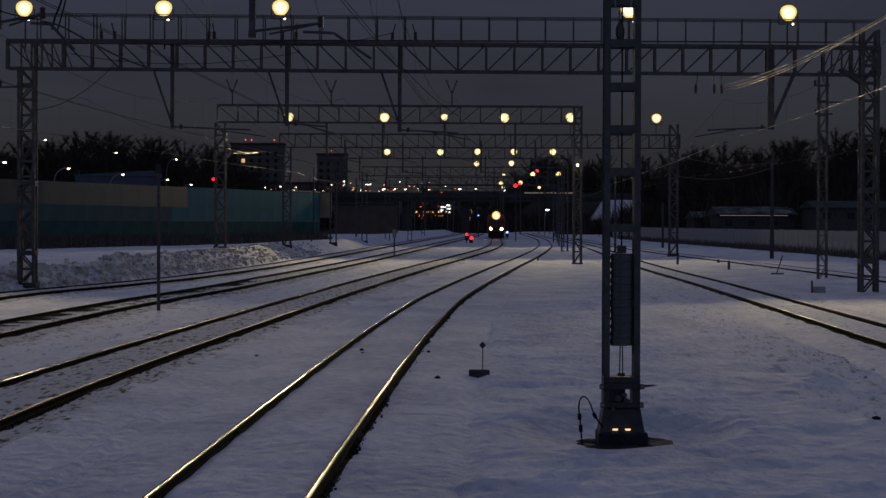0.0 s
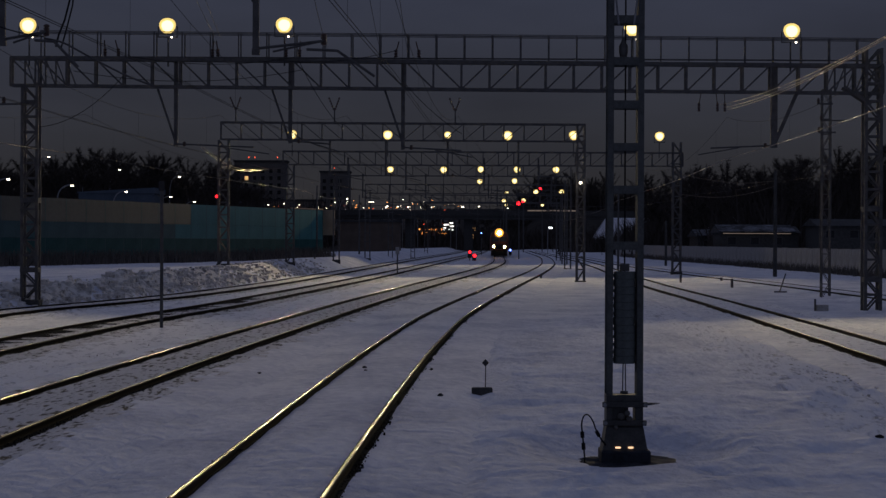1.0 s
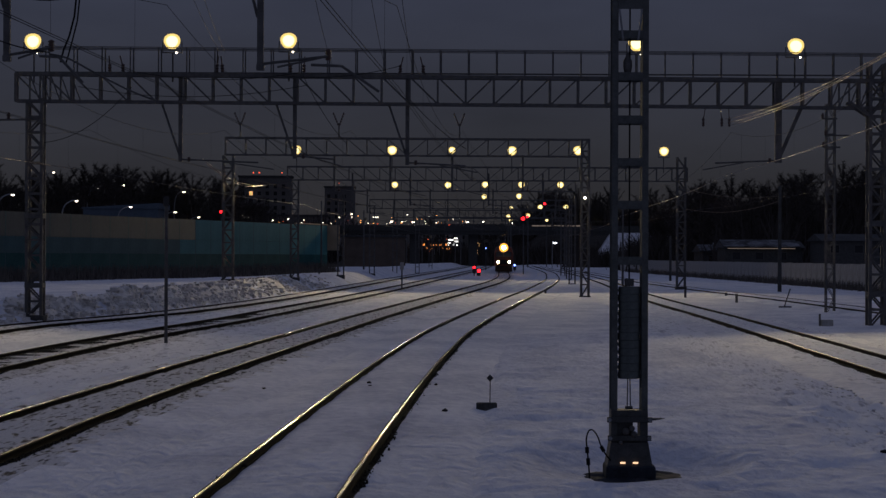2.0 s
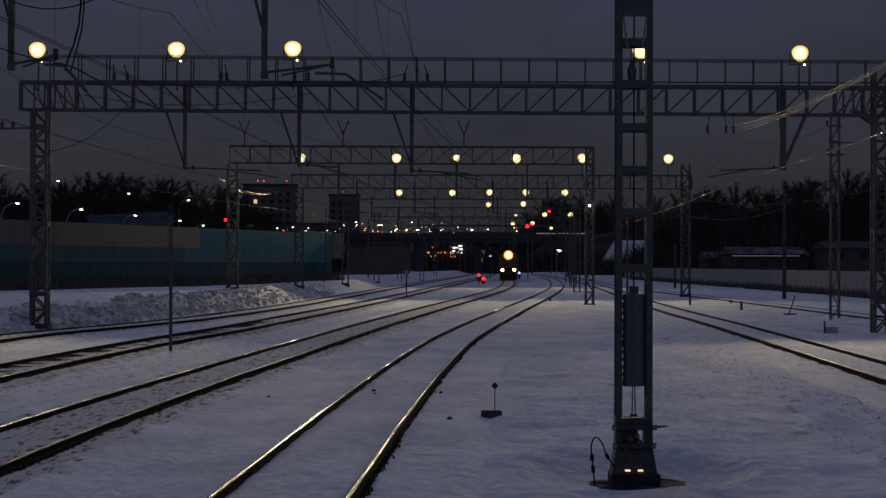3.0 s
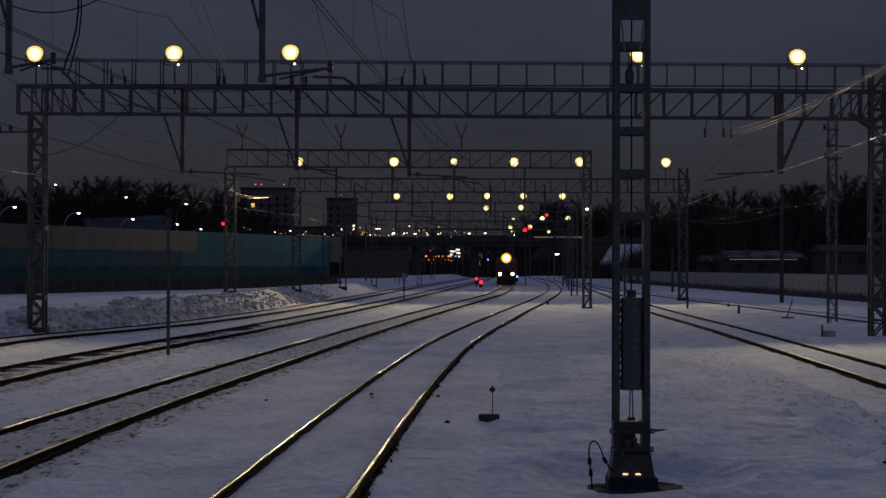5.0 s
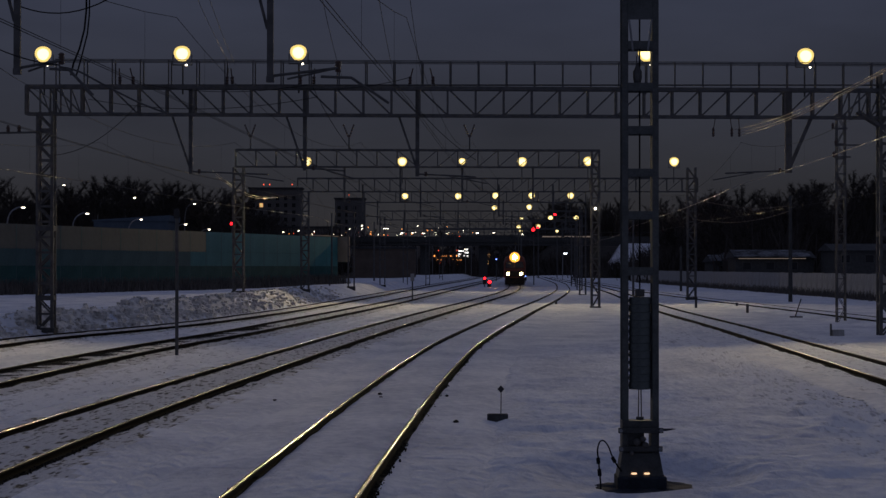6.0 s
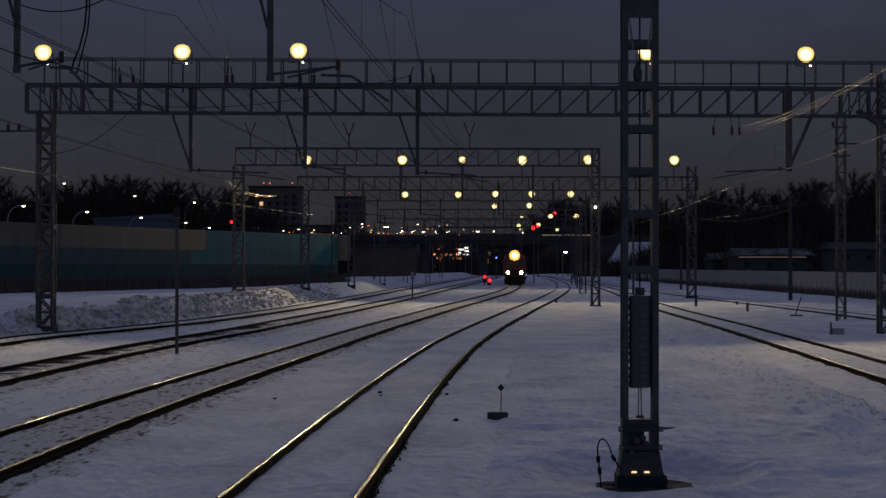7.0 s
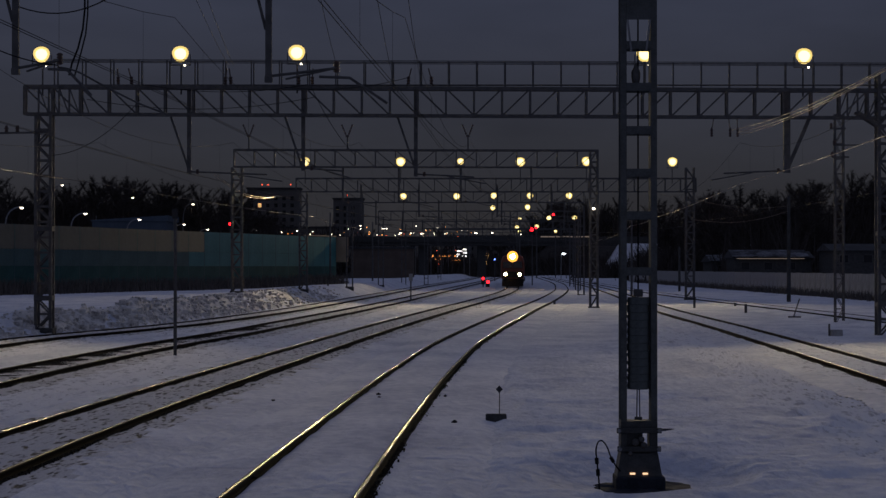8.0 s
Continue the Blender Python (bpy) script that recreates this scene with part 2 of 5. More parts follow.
def line_x(path, y):
    """x of a smooth line, given as (y, x) pairs, at y."""
    ys, xs = [p[0] for p in path], [p[1] for p in path]
    if y <= ys[0]:
        return xs[0] + (y - ys[0]) * (xs[1] - xs[0]) / (ys[1] - ys[0])
    if y >= ys[-1]:
        return xs[-1] + (y - ys[-1]) * (xs[-1] - xs[-2]) / (ys[-1] - ys[-2])
    i = max(k for k in range(len(ys) - 1) if ys[k] <= y)

    def slope(k):
        a, b = max(k - 1, 0), min(k + 1, len(ys) - 1)
        return (xs[b] - xs[a]) / (ys[b] - ys[a])
    h = ys[i + 1] - ys[i]
    t = (y - ys[i]) / h
    return ((2 * t**3 - 3 * t**2 + 1) * xs[i] + (t**3 - 2 * t**2 + t) * h * slope(i)
            + (-2 * t**3 + 3 * t**2) * xs[i + 1] + (t**3 - t**2) * h * slope(i + 1))


def smooth01(a, b, v):
    t = min(max((v - a) / (b - a), 0.0), 1.0)
    return t * t * (3 - 2 * t)


# ---- the tracks' centre lines, as (y, x) ----
TRACK_A = [(-30, -3.45), (25, -1.74), (41.3, -1.15), (56, -0.52), (78.4, 0.70), (125, 4.26), (177, 8.5), (230, 12.4), (275, 15.2), (365, 19.5), (494, 23.5), (900, 36)]
TRACK_B = [(-30, -7.4), (27.1, -6.42), (35.5, -6.17), (47.5, -5.6), (71, -4.25), (96, -2.72), (132, -0.22), (170, 2.6), (225, 6.35), (281, 9.1), (374, 12.1), (500, 16.5), (900, 30)]
TRACK_C = [(-30, -12.9), (54.6, -10.62), (70.1, -9.85), (89, -8.35), (108.6, -7.2), (133, -5.7), (167, -3.85), (290, 1.95), (500, 11.5), (900, 26)]
TRACK_D = [(-30, -21.5), (78.4, -15.4), (91.6, -13.4), (100.8, -12.1), (115, -10.9), (137, -9.5), (177, -7.8), (253, -4.85), (319, -2.1), (500, 6), (900, 20)]
TRACK_E = [(-30, 7.9), (49.9, 11.0), (69, 11.75), (97, 12.75), (126.7, 13.6), (157, 14.75), (225, 18.0), (319, 21.5), (550, 27.2), (900, 38)]
TRACK_F = [(-30, 21.0), (105, 22.1), (136, 22.1), (186, 21.8), (260, 22.8), (400, 27), (900, 44)]
TRACKS = [TRACK_A, TRACK_B, TRACK_C, TRACK_D, TRACK_E, TRACK_F]


def ground_z(x, y):
    """Height of the snow field."""
    d = line_x(TRACK_D, y) - x
    far = smooth01(80, 150, y)
    z = -0.16 + smooth01(1.6, 5.0, d) * (0.25 + 0.70 * far) - smooth01(5, 14, d) * 0.25
    bank = math.exp(-((d - 3.9) / 1.2) ** 2) * smooth01(66, 78, y) * (1 - 0.65 * smooth01(100, 150, y)) * (1 - smooth01(170, 225, y))
    z += bank * (0.44 + 0.50 * noise.noise((x * 0.6, y * 0.25, 0)) + 0.40 * noise.noise((x * 2.1, y * 0.9, 3)) + 0.25 * noise.noise((x * 4.0, y * 2.0, 5)))
    z += 0.05 * noise.noise((x * 0.25, y * 0.12, 1)) + 0.025 * noise.noise((x * 0.9, y * 0.5, 2)) + 0.022 * noise.noise((x * 0.8, y * 1.7, 14)) * (1 - smooth01(60, 110, y))
    z += 0.04 * math.exp(-((x - line_x(TRACK_A, y)) / 1.3) ** 2) * (1 - smooth01(90, 130, y))
    r = x - line_x(TRACK_E, y)
    z += smooth01(-2.5, -3.6, r) * smooth01(-9.5, -5.0, r) * 0.10 * (1 - smooth01(60, 90, y))
    z += smooth01(22, 60, d) * smooth01(260, 420, y) * 4.0
    z += smooth01(24, 60, r) * smooth01(260, 420, y) * 6.5
    if -5.5 < r < -1.5 and y < 95:
        z += smooth01(-5.5, -3.2, r) * (0.10 * noise.noise((x * 2.3, y * 1.2, 11)) + 0.08 * noise.noise((x * 4.2, y * 1.9, 12)))
    if -13 < r < -1.5 and y < 75:
        z += smooth01(-13, -8, r) * (0.08 * noise.noise((x * 0.8, y * 1.3, 15)) + 0.05 * noise.noise((x * 1.9, y * 2.0, 16)))
    if y < 33:
        q = math.hypot(x - 2.68, (y - 28.9) * 0.55)
        z = z * smooth01(0.85, 1.7, q) - 0.34 * (1 - smooth01(0.85, 1.7, q))
        z -= 0.03 * (1 - smooth01(0.55, 0.9, q))
    for path in TRACKS:
        k = abs(x - line_x(path, y))
        if k < 2.4 and y < 420:
            z = z * smooth01(1.7, 2.4, k) + (-0.40) * (1 - smooth01(1.7, 2.4, k))
    return z


def far_z(x, y):
    """Height of the land beyond the overpass, with a wooded hill on one side."""
    hill = 13.0 * smooth01(20, 38, x * 700 / y) * (1 - smooth01(95, 150, x)) * smooth01(640, 760, y) * (1 - smooth01(1100, 1600, y))
    return -0.3 - (y - 700) * 0.0006 * (y > 700) + hill


def build_ground():
    ys = [-60, -40, -20, -8, 0, 5, 8] + [10 * 1.0095 ** i for i in range(440)]
    ys = [y for y in ys if y < 520] + [560, 620, 660, 700, 740, 780, 840, 950, 1200, 1600, 2200, 3000, 4000, 4900]
    cols = 380
    verts, faces = [], []
    for y in ys:
        half = 26 + 0.30 * max(y, 0) if y < 520 else 26 + 0.30 * y + (y - 520) * 0.9
        for c in range(cols + 1):
            u = 2 * c / cols - 1
            x = half * (0.8 * u + 0.2 * u ** 3)
            if abs(u) == 1:
                x = u * (half + 300)
            verts.append((x, y, ground_z(x, y) if y < 630 else far_z(x, y)))
    for r in range(len(ys) - 1):
        for c in range(cols):
            a = r * (cols + 1) + c
            faces.append((a, a + 1, a + cols + 2, a + cols + 1))
    me = bpy.data.meshes.new("ground")
    me.from_pydata(verts, [], faces)
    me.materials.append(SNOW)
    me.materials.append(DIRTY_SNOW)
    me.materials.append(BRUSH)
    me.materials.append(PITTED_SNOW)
    for p in me.polygons:
        p.use_smooth = True
        c = p.center
        d = line_x(TRACK_D, c.y) - c.x
        if 2.2 < d < 5.4 and 50 < c.y < 230 and noise.noise((c.x * 0.5, c.y * 0.2, 9)) > -0.4 + 0.9 * smooth01(120, 225, c.y):
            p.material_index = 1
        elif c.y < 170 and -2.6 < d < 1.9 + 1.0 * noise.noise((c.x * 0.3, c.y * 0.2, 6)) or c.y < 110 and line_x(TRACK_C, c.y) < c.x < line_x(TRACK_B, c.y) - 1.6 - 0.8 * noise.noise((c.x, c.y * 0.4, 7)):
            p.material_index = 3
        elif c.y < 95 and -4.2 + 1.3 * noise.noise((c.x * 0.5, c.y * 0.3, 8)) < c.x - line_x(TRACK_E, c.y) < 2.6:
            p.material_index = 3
        elif c.y > 640:
            p.material_index = 2
        elif c.y > 300 and (d > 20 or c.x - line_x(TRACK_E, c.y) > 22):
            p.material_index = 2
    tagged(new("ground", me), "snow field with low drifts and a ploughed bank", "snow", kind="structure")


build_ground()

HEAD_TOP = [(k * 0.0065, -abs(k * 0.0065) ** 2 / 0.5) for k in range(-5, 6)]
RAIL_PROFILE = [(-0.075, -0.18), (-0.075, -0.165), (-0.012, -0.145), (-0.010, -0.045), (-0.036, -0.035), (-0.036, -0.006), *HEAD_TOP, (0.036, -0.006), (0.036, -0.035), (0.010, -0.045), (0.012, -0.145), (0.075, -0.165), (0.075, -0.18)]


def sweep(path, y0, y1, offset, profile, mats, pick, closed=True, wobble=0.0):
    """A mesh with one cross profile along a track line."""
    ys, y = [], y0
    while y < y1:
        ys.append(y)
        y += 0.5 if wobble and y < 90 else max(1.2, abs(y) * 0.02)
    ys.append(y1)
    n, verts, faces, which = len(profile), [], [], []
    for y in ys:
        x = line_x(path, y)
        s = (line_x(path, y + 0.5) - line_x(path, y - 0.5))
        g = 1 / math.hypot(s, 1)
        for px, pz in profile:
            k = px + offset
            wob = wobble * noise.noise((k * 1.7, y * 0.8, 4)) if wobble else 0
            verts.append((x + k * g, y - k * s * g, pz + wob))
    for i in range(len(ys) - 1):
        for j in range(n if closed else n - 1):
            a, b = i * n + j, i * n + (j + 1) % n
            faces.append((a, b, b + n, a + n))
            which.append(pick(j, ys[i]))
    me = bpy.data.meshes.new("swept")
    me.from_pydata(verts, [], faces)
    for m in mats:
        me.materials.append(m)
    for p, w in zip(me.polygons, which):
        p.material_index = w
        p.use_smooth = True
    return me


BED = [(-2.9, -0.42), (-2.3, -0.24), (-2.0, -0.17), (-1.8, -0.15), (-1.6, -0.14), (-1.45, -0.13), (-1.3, -0.125), (-1.15, -0.12), (-1.0, -0.11), (-0.88, -0.105), (-0.82, -0.115), (-0.72, -0.105),
       (-0.62, -0.07), (-0.35, -0.055), (0.0, -0.05), (0.35, -0.055), (0.62, -0.07), (0.72, -0.105), (0.82, -0.12), (0.88, -0.115),
       (1.0, -0.115), (1.15, -0.12), (1.3, -0.125), (1.45, -0.13), (1.6, -0.14), (1.8, -0.15), (2.0, -0.17), (2.3, -0.24), (2.9, -0.42)]


def grit(path, y1, sides, count, seed):
    """Dark stones and sleeper ends that stick out of the snow along the rails."""
    rc = random.Random(seed)
    verts, faces = [], []
    for i in range(count):
        y = 9 + (y1 - 9) * rc.random() ** 1.5
        x = line_x(path, y)
        g = line_x(path, y + 0.5) - line_x(path, y - 0.5)
        k = rc.choice(sides)
        k += math.copysign(0.04 + abs(rc.gauss(0, 0.045)), k)
        sx, sy, h = rc.uniform(0.006, 0.02), rc.uniform(0.02, 0.06), rc.uniform(0.0, 0.025)
        b = len(verts)
        for u, v in ((-1, -1), (1, -1), (1, 1), (-1, 1)):
            verts.append((x + k + u * sx * rc.uniform(0.6, 1.2), y - k * g + v * sy * rc.uniform(0.6, 1.2), -0.17))
        for u, v in ((-1, -1), (1, -1), (1, 1), (-1, 1)):
            verts.append((x + k + u * sx * rc.uniform(0.2, 0.9), y - k * g + v * sy * rc.uniform(0.2, 0.9), -0.118 + h * rc.uniform(0.5, 1.1)))
        faces += [tuple(b + q for q in f) for f in ((4, 5, 6, 7), (0, 1, 5, 4), (1, 2, 6, 5), (2, 3, 7, 6), (3, 0, 4, 7))]
    me = bpy.data.meshes.new("grit")
    me.from_pydata(verts, [], faces)
    me.materials.append(BALLAST)
    return me


def railway_track(path, y1, bed_mat, edge_mat, label, fill=0.0, stones=(2600, (-0.768, 0.768)), spread=1.5, heads=(None, None)):
    track = empty("railway_track", 0, 0, 0, label, "railway track", "tracks of the yard")
    profile = [(x, z + (fill if abs(x) < 0.65 or abs(x) > 0.95 else 0)) for x, z in BED]

    def surface(j, y):
        x = (BED[j][0] + BED[j + 1][0]) / 2
        if 0.70 < abs(x) < 0.88:
            return 1
        return 2 if abs(x) > spread + 0.45 * noise.noise((x * 2.2, y * 0.8, 31)) else 0
    bed = new("trackbed", sweep(path, -10, y1, 0, profile, [bed_mat, BALLAST, edge_mat], surface, False, 0.03))
    bed.parent = track
    top = range(8, 14)
    for side, head in zip((-0.768, 0.768), heads):
        rail = new("rail", sweep(path, -10, y1, side, RAIL_PROFILE, [RAIL_SIDE, head or DULL_HEAD], lambda j, y: 1 if j in top else 0))
        rail.parent = track
        tagged(rail, "steel rail with a polished head" if head else "rusty steel rail with a dull head")
    if stones:
        ob = new("ballast_grit", grit(path, 130, stones[1], stones[0], int(abs(path[0][1]) * 10)))
        ob.parent = track
        tagged(ob, "dark ballast grit along the rails", kind="stuff")
    return track


railway_track(TRACK_A, 700, SNOW, SNOW, "shining curved track sunk in clean snow", -0.01, (5000, (-0.768, 0.768, 0.768, 0.768)), 1.5, (RAIL_HEAD, RAIL_HEAD))
railway_track(TRACK_B, 700, BED_SNOW, SNOW, "main track with gritty snow between the rails", 0.0, (5000, (-0.768, 0.768, 0.768, 0.768)), 1.35, (RAIL_HEAD, None))
siding = railway_track(TRACK_C, 600, BED_SNOW, PITTED_SNOW, "siding with sleepers showing through the snow", -0.02)
railway_track(TRACK_D, 600, BED_SNOW, PITTED_SNOW, "outer siding half buried in snow", 0.02)
railway_track(TRACK_E, 600, PITTED_SNOW, SNOW, "dark curved track in trodden snow", 0.0)
railway_track(TRACK_F, 500, SNOW, SNOW, "outer track almost buried in snow", 0.05, None)


def sleepers(track, path, y0, y1):
    sleeper = None
    y = y0
    while y < y1:
        s = line_x(path, y + 0.5) - line_x(path, y - 0.5)
        if sleeper is None:
            sleeper = part("sleeper", box(bmesh.new(), -0.68, 0.1, -0.07, 0.07, -0.2, 0.0, 0.012), BALLAST, track, "dark sleeper showing through snow")
            o = sleeper
        else:
            o = again(sleeper)
        o.location = (line_x(path, y), y, random.uniform(-0.085, -0.055))
        o.rotation_euler.z = -math.atan(s)
        y += 0.545


sleepers(siding, TRACK_C, 50, 100)


# ---- catenary gantries ----
def lattice_mast(name, x, y, z0, z1, w, label, parent=None, step=0.9, top=None, leg=0.07, detail=True):
    """A square mast of four angle legs with lacing on its sides."""
    m = parent and new(name) or empty(name, 0, 0, 0, label, "catenary mast", "catenary masts")
    if parent:
        m.parent = parent
    m.location = (x, y, z0)
    if parent:
        m.location = (x - parent.location.x, y - parent.location.y, z0 - parent.location.z)
    top = top or w
    h = z1 - z0
    for sx in (-1, 1):
        for sy in (-1, 1):
            bm = bmesh.new()
            bar(bm, (sx * w / 2, sy * w / 2, -0.4), (sx * top / 2, sy * top / 2, h), leg)
            part("leg", bm, OLD_STEEL, m)
    n = max(3, int(h / step))
    k, u = w / 2, h / n
    if detail:
        bm = bmesh.new()
        bar(bm, (-k, 0, 0), (k, 0, 0), leg * 0.7)
        strut = part("strut", bm, OLD_STEEL, m).data
        shapes = [strut]
        for p, q in (((-k, 0, 0), (k, 0, u)), ((k, 0, 0), (-k, 0, u)), ((0, -k, 0), (0, k, u))):
            bm = bmesh.new()
            bar(bm, p, q, leg * 0.55)
            o = part("diagonal", bm, OLD_STEEL, m)
            shapes.append(o.data)
            bpy.data.objects.remove(o)
        for i in range(n):
            for s in (-1, 1):
                for name_, data, at_ in (("strut", shapes[0], (0, s * k, i * u)), ("diagonal", shapes[1 + i % 2], (0, s * k, i * u)), ("diagonal", shapes[3], (s * k, 0, i * u))):
                    o = new(name_, data)
                    o.parent, o.location = m, at_
    else:
        bm = bmesh.new()
        for i in range(n):
            for s in (-1, 1):
                bar(bm, (-k, s * k, i * u), (k, s * k, i * u), leg * 0.7)
        tagged(part("lacing", bm, OLD_STEEL, m), kind="stuff")
    bm = bmesh.new()
    box(bm, -w / 2 - 0.12, w / 2 + 0.12, -w / 2 - 0.12, w / 2 + 0.12, -0.5, 0.06, 0.02)
    part("footing", bm, DARK_CONCRETE, m)
    return m


def truss_beam(g, x0, x1, z0, depth, bay, width=0.5, rail_h=0.0, tilt=0.0, chord=0.10, single=True):
    """A crossbeam of four chords, posts and diagonals, with a railing on top where rail_h is given."""
    def z(x):
        return tilt * (x - x0)
    for zz in (z0, z0 + depth):
        for yy in (-width / 2, width / 2):
            bm = bmesh.new()
            bar(bm, (x0, yy, zz), (x1, yy, zz + z(x1)), chord, chord * (1.25 if zz > z0 else 0.95))
            part("chord", bm, OLD_STEEL, g)
    n = round((x1 - x0) / bay)
    step = (x1 - x0) / n
    bm = bmesh.new()
    bar(bm, (0, -width / 2, 0), (0, -width / 2, depth), chord * 0.7)
    bar(bm, (0, width / 2, 0), (0, width / 2, depth), chord * 0.7)
    bar(bm, (0, -width / 2, depth), (0, width / 2, depth), chord * 0.6)
    bar(bm, (0, -width / 2, 0), (0, width / 2, 0), chord * 0.6)
    post = part("truss_post", bm, OLD_STEEL, g)
    bm = bmesh.new()
    bar(bm, (0, -width / 2, depth), (step, -width / 2, 0), chord * 0.55)
    fall = part("diagonal", bm, OLD_STEEL, g)
    bm = bmesh.new()
    bar(bm, (0, -width / 2, 0), (step, -width / 2, depth), chord * 0.55)
    rise = part("diagonal", bm, OLD_STEEL, g)
    firsts = {id(post): True, id(fall): True, id(rise): True}
    for i in range(n + 1):
        x = x0 + i * step
        todo = [post]
        if i < n:
            todo.append(fall if i < n / 2 else rise)
        for o in todo:
            if firsts.pop(id(o), False):
                o.location = (x, 0, z0 + z(x))
            else:
                again(o, x, 0, z0 + z(x))
    if rail_h:
        top = z0 + depth
        for yy in (-width / 2 - 0.02, width / 2 + 0.02):
            for k in (rail_h, rail_h - 0.07):
                bm = bmesh.new()
                bar(bm, (x0 + 1.2, yy, top + k + z(x0 + 1.2)), (x1 - 0.2, yy, top + k + z(x1)), 0.03)
                part("handrail", bm, OLD_STEEL, g)
        bm = bmesh.new()
        bar(bm, (0, -width / 2 - 0.02, 0), (0, -width / 2 - 0.02, rail_h), 0.055)
        bar(bm, (0.05, width / 2 + 0.02, 0), (0.05, width / 2 + 0.02, rail_h), 0.055)
        rp = part("railing_post", bm, OLD_STEEL, g)
        x, first = x0 + 1.25, True
        while x < x1:
            if first:
                rp.location, first = (x, 0, top + z(x)), False
            else:
                again(rp, x, 0, top + z(x))
            x += step
        bm = bmesh.new()
        box(bm, x0 + 1.2, x1 - 0.2, -width / 2 + 0.05, width / 2 - 0.05, top + 0.055, top + 0.085)
        part("walkway", bm, OLD_STEEL, g)


def widen(bm, r):
    for v in bm.verts:
        v.co.x *= 1.0 + 0.16 * v.co.z / r
        v.co.z *= 0.98
    return bm


def floodlight(x, y, z, r=0.27, stem=0.9):
    f = empty("floodlight", x, y, z, "lit warm floodlight on a gantry", "floodlight", "gantry floodlights")
    bm = bmesh.new()
    lathe(bm, [(r * 0.45, 0.28), (r * 0.8, 0.2), (r * 1.03, 0.0), (r * 1.03, -0.03), (r * 0.97, -0.03)], axis="y", n=18)
    part("housing", widen(bm, r), OLD_STEEL, f, smooth=True)
    bm = bmesh.new()
    lathe(bm, [(r * 0.70, -0.045), (r * 0.6, -0.07), (r * 0.3, -0.09), (0.02, -0.095)], axis="y", n=18)
    part("lens", widen(bm, r), FLOOD_GLOW, f, "glowing warm lens", True)
    # reflector rim, glowing by itself to paint in the lamp's halo
    bm = bmesh.new()
    lathe(bm, [(r * 1.0, -0.031), (r * 0.99, -0.04), (r * 0.71, -0.044)], axis="y", n=18)
    part("reflector", widen(bm, r), FLOOD_HALO, f, "reflector rim glowing in place of the lamp's yellow halo", True)
    bm = bmesh.new()
    bar(bm, (-r - 0.05, 0.1, 0), (-r - 0.05, 0.1, -r - 0.1), 0.04)
    bar(bm, (r + 0.05, 0.1, 0), (r + 0.05, 0.1, -r - 0.1), 0.04)
    bar(bm, (-r - 0.07, 0.1, -r - 0.1), (r + 0.07, 0.1, -r - 0.1), 0.05)
    bar(bm, (0, 0.1, -r - 0.1), (0, 0.25, -r - 0.1), 0.05)
    rod(bm, (0, 0.25, -r - 0.08), (0, 0.25, -r - stem), 0.035 if stem < 5 else 0.14)
    part("bracket", bm, OLD_STEEL, f)
    if stem < 1.35:
        # small glowing dot below the lens
        part("lower_dot", lathe(bmesh.new(), [(0.015, -0.035), (0.036, -0.02), (0.04, 0.015), (0.02, 0.035)], (0.18, -0.05, -r - 0.12), n=10), STREET_GLOW, f, "small white glowing dot under the lens", True)
    return f


def hanging_post(g, x, z_top, z_bottom, arm, w=0.16):
    """A post under the beam that carries a cantilever; places in the gantry's space."""
    bm = bmesh.new()
    bar(bm, (x, 0, z_top), (x, 0, z_bottom), w)
    lean = 0.95 if arm < 0 else -0.75
    if arm < 0 or z_top - z_bottom > 3.3:
        bar(bm, (x + lean, 0, z_top - 1.2), (x, 0, z_top - 3.4), w * 0.55)
    post = part("hanging_post", bm, OLD_STEEL, g)
    s = 1 if arm > 0 else -1
    bm = bmesh.new()
    rod(bm, (x, 0, z_bottom + 0.1), (x + arm, 0, z_bottom - 0.02), 0.035)
    rod(bm, (x + arm * 0.55, 0, z_bottom), (x + arm * 1.2, -0.1, z_bottom - 0.3), 0.025)
    part("cantilever", bm, OLD_STEEL, post)
    bm = bmesh.new()
    lathe(bm, [(0.03, 0), (0.08, 0.03), (0.04, 0.06), (0.08, 0.1), (0.04, 0.13), (0.08, 0.17), (0.03, 0.2)], (x + s * 0.35, 0, z_bottom), n=10)
    part("insulator", bm, INSULATOR, post, smooth=True)


def horn(g, x, z, lean=0.1):
    """A small strain insulator with its arcing horns on the beam."""
    bm = bmesh.new()
    bar(bm, (x, 0, z), (x + lean, 0, z + 0.75), 0.05)
    lathe(bm, [(0.03, 0), (0.09, 0.05), (0.05, 0.1), (0.09, 0.16), (0.05, 0.22), (0.09, 0.28), (0.03, 0.33)], (x + lean * 0.4, 0, z + 0.1), n=8)
    part("insulator", bm, INSULATOR, g)


# the gantry with the walkway, 88 m off
g1 = empty("lighting_gantry", 0, 88.4, 0, "steel lattice gantry with railed walkway over the tracks", "gantry", "catenary gantries")
truss_beam(g1, -17.2, 18.6, 8.92, 1.12, 1.14, 0.5, 1.12, -0.0045, 0.12)
lattice_mast("mast", -16.4, 88.4, 0.06, 8.9, 0.60, "", g1, 0.62, leg=0.12)
lattice_mast("mast", 18.2, 88.4, -0.25, 10.6, 0.62, "", g1, 0.7, leg=0.13)
for x, zb, arm in ((-10.45, 6.45, 3.2), (-5.75, 6.6, 1.6), (-1.12, 6.35, 2.4), (14.15, 6.5, -2.6)):
    hanging_post(g1, x, 10.0, zb, arm, 0.26 if arm < 0 else 0.16)
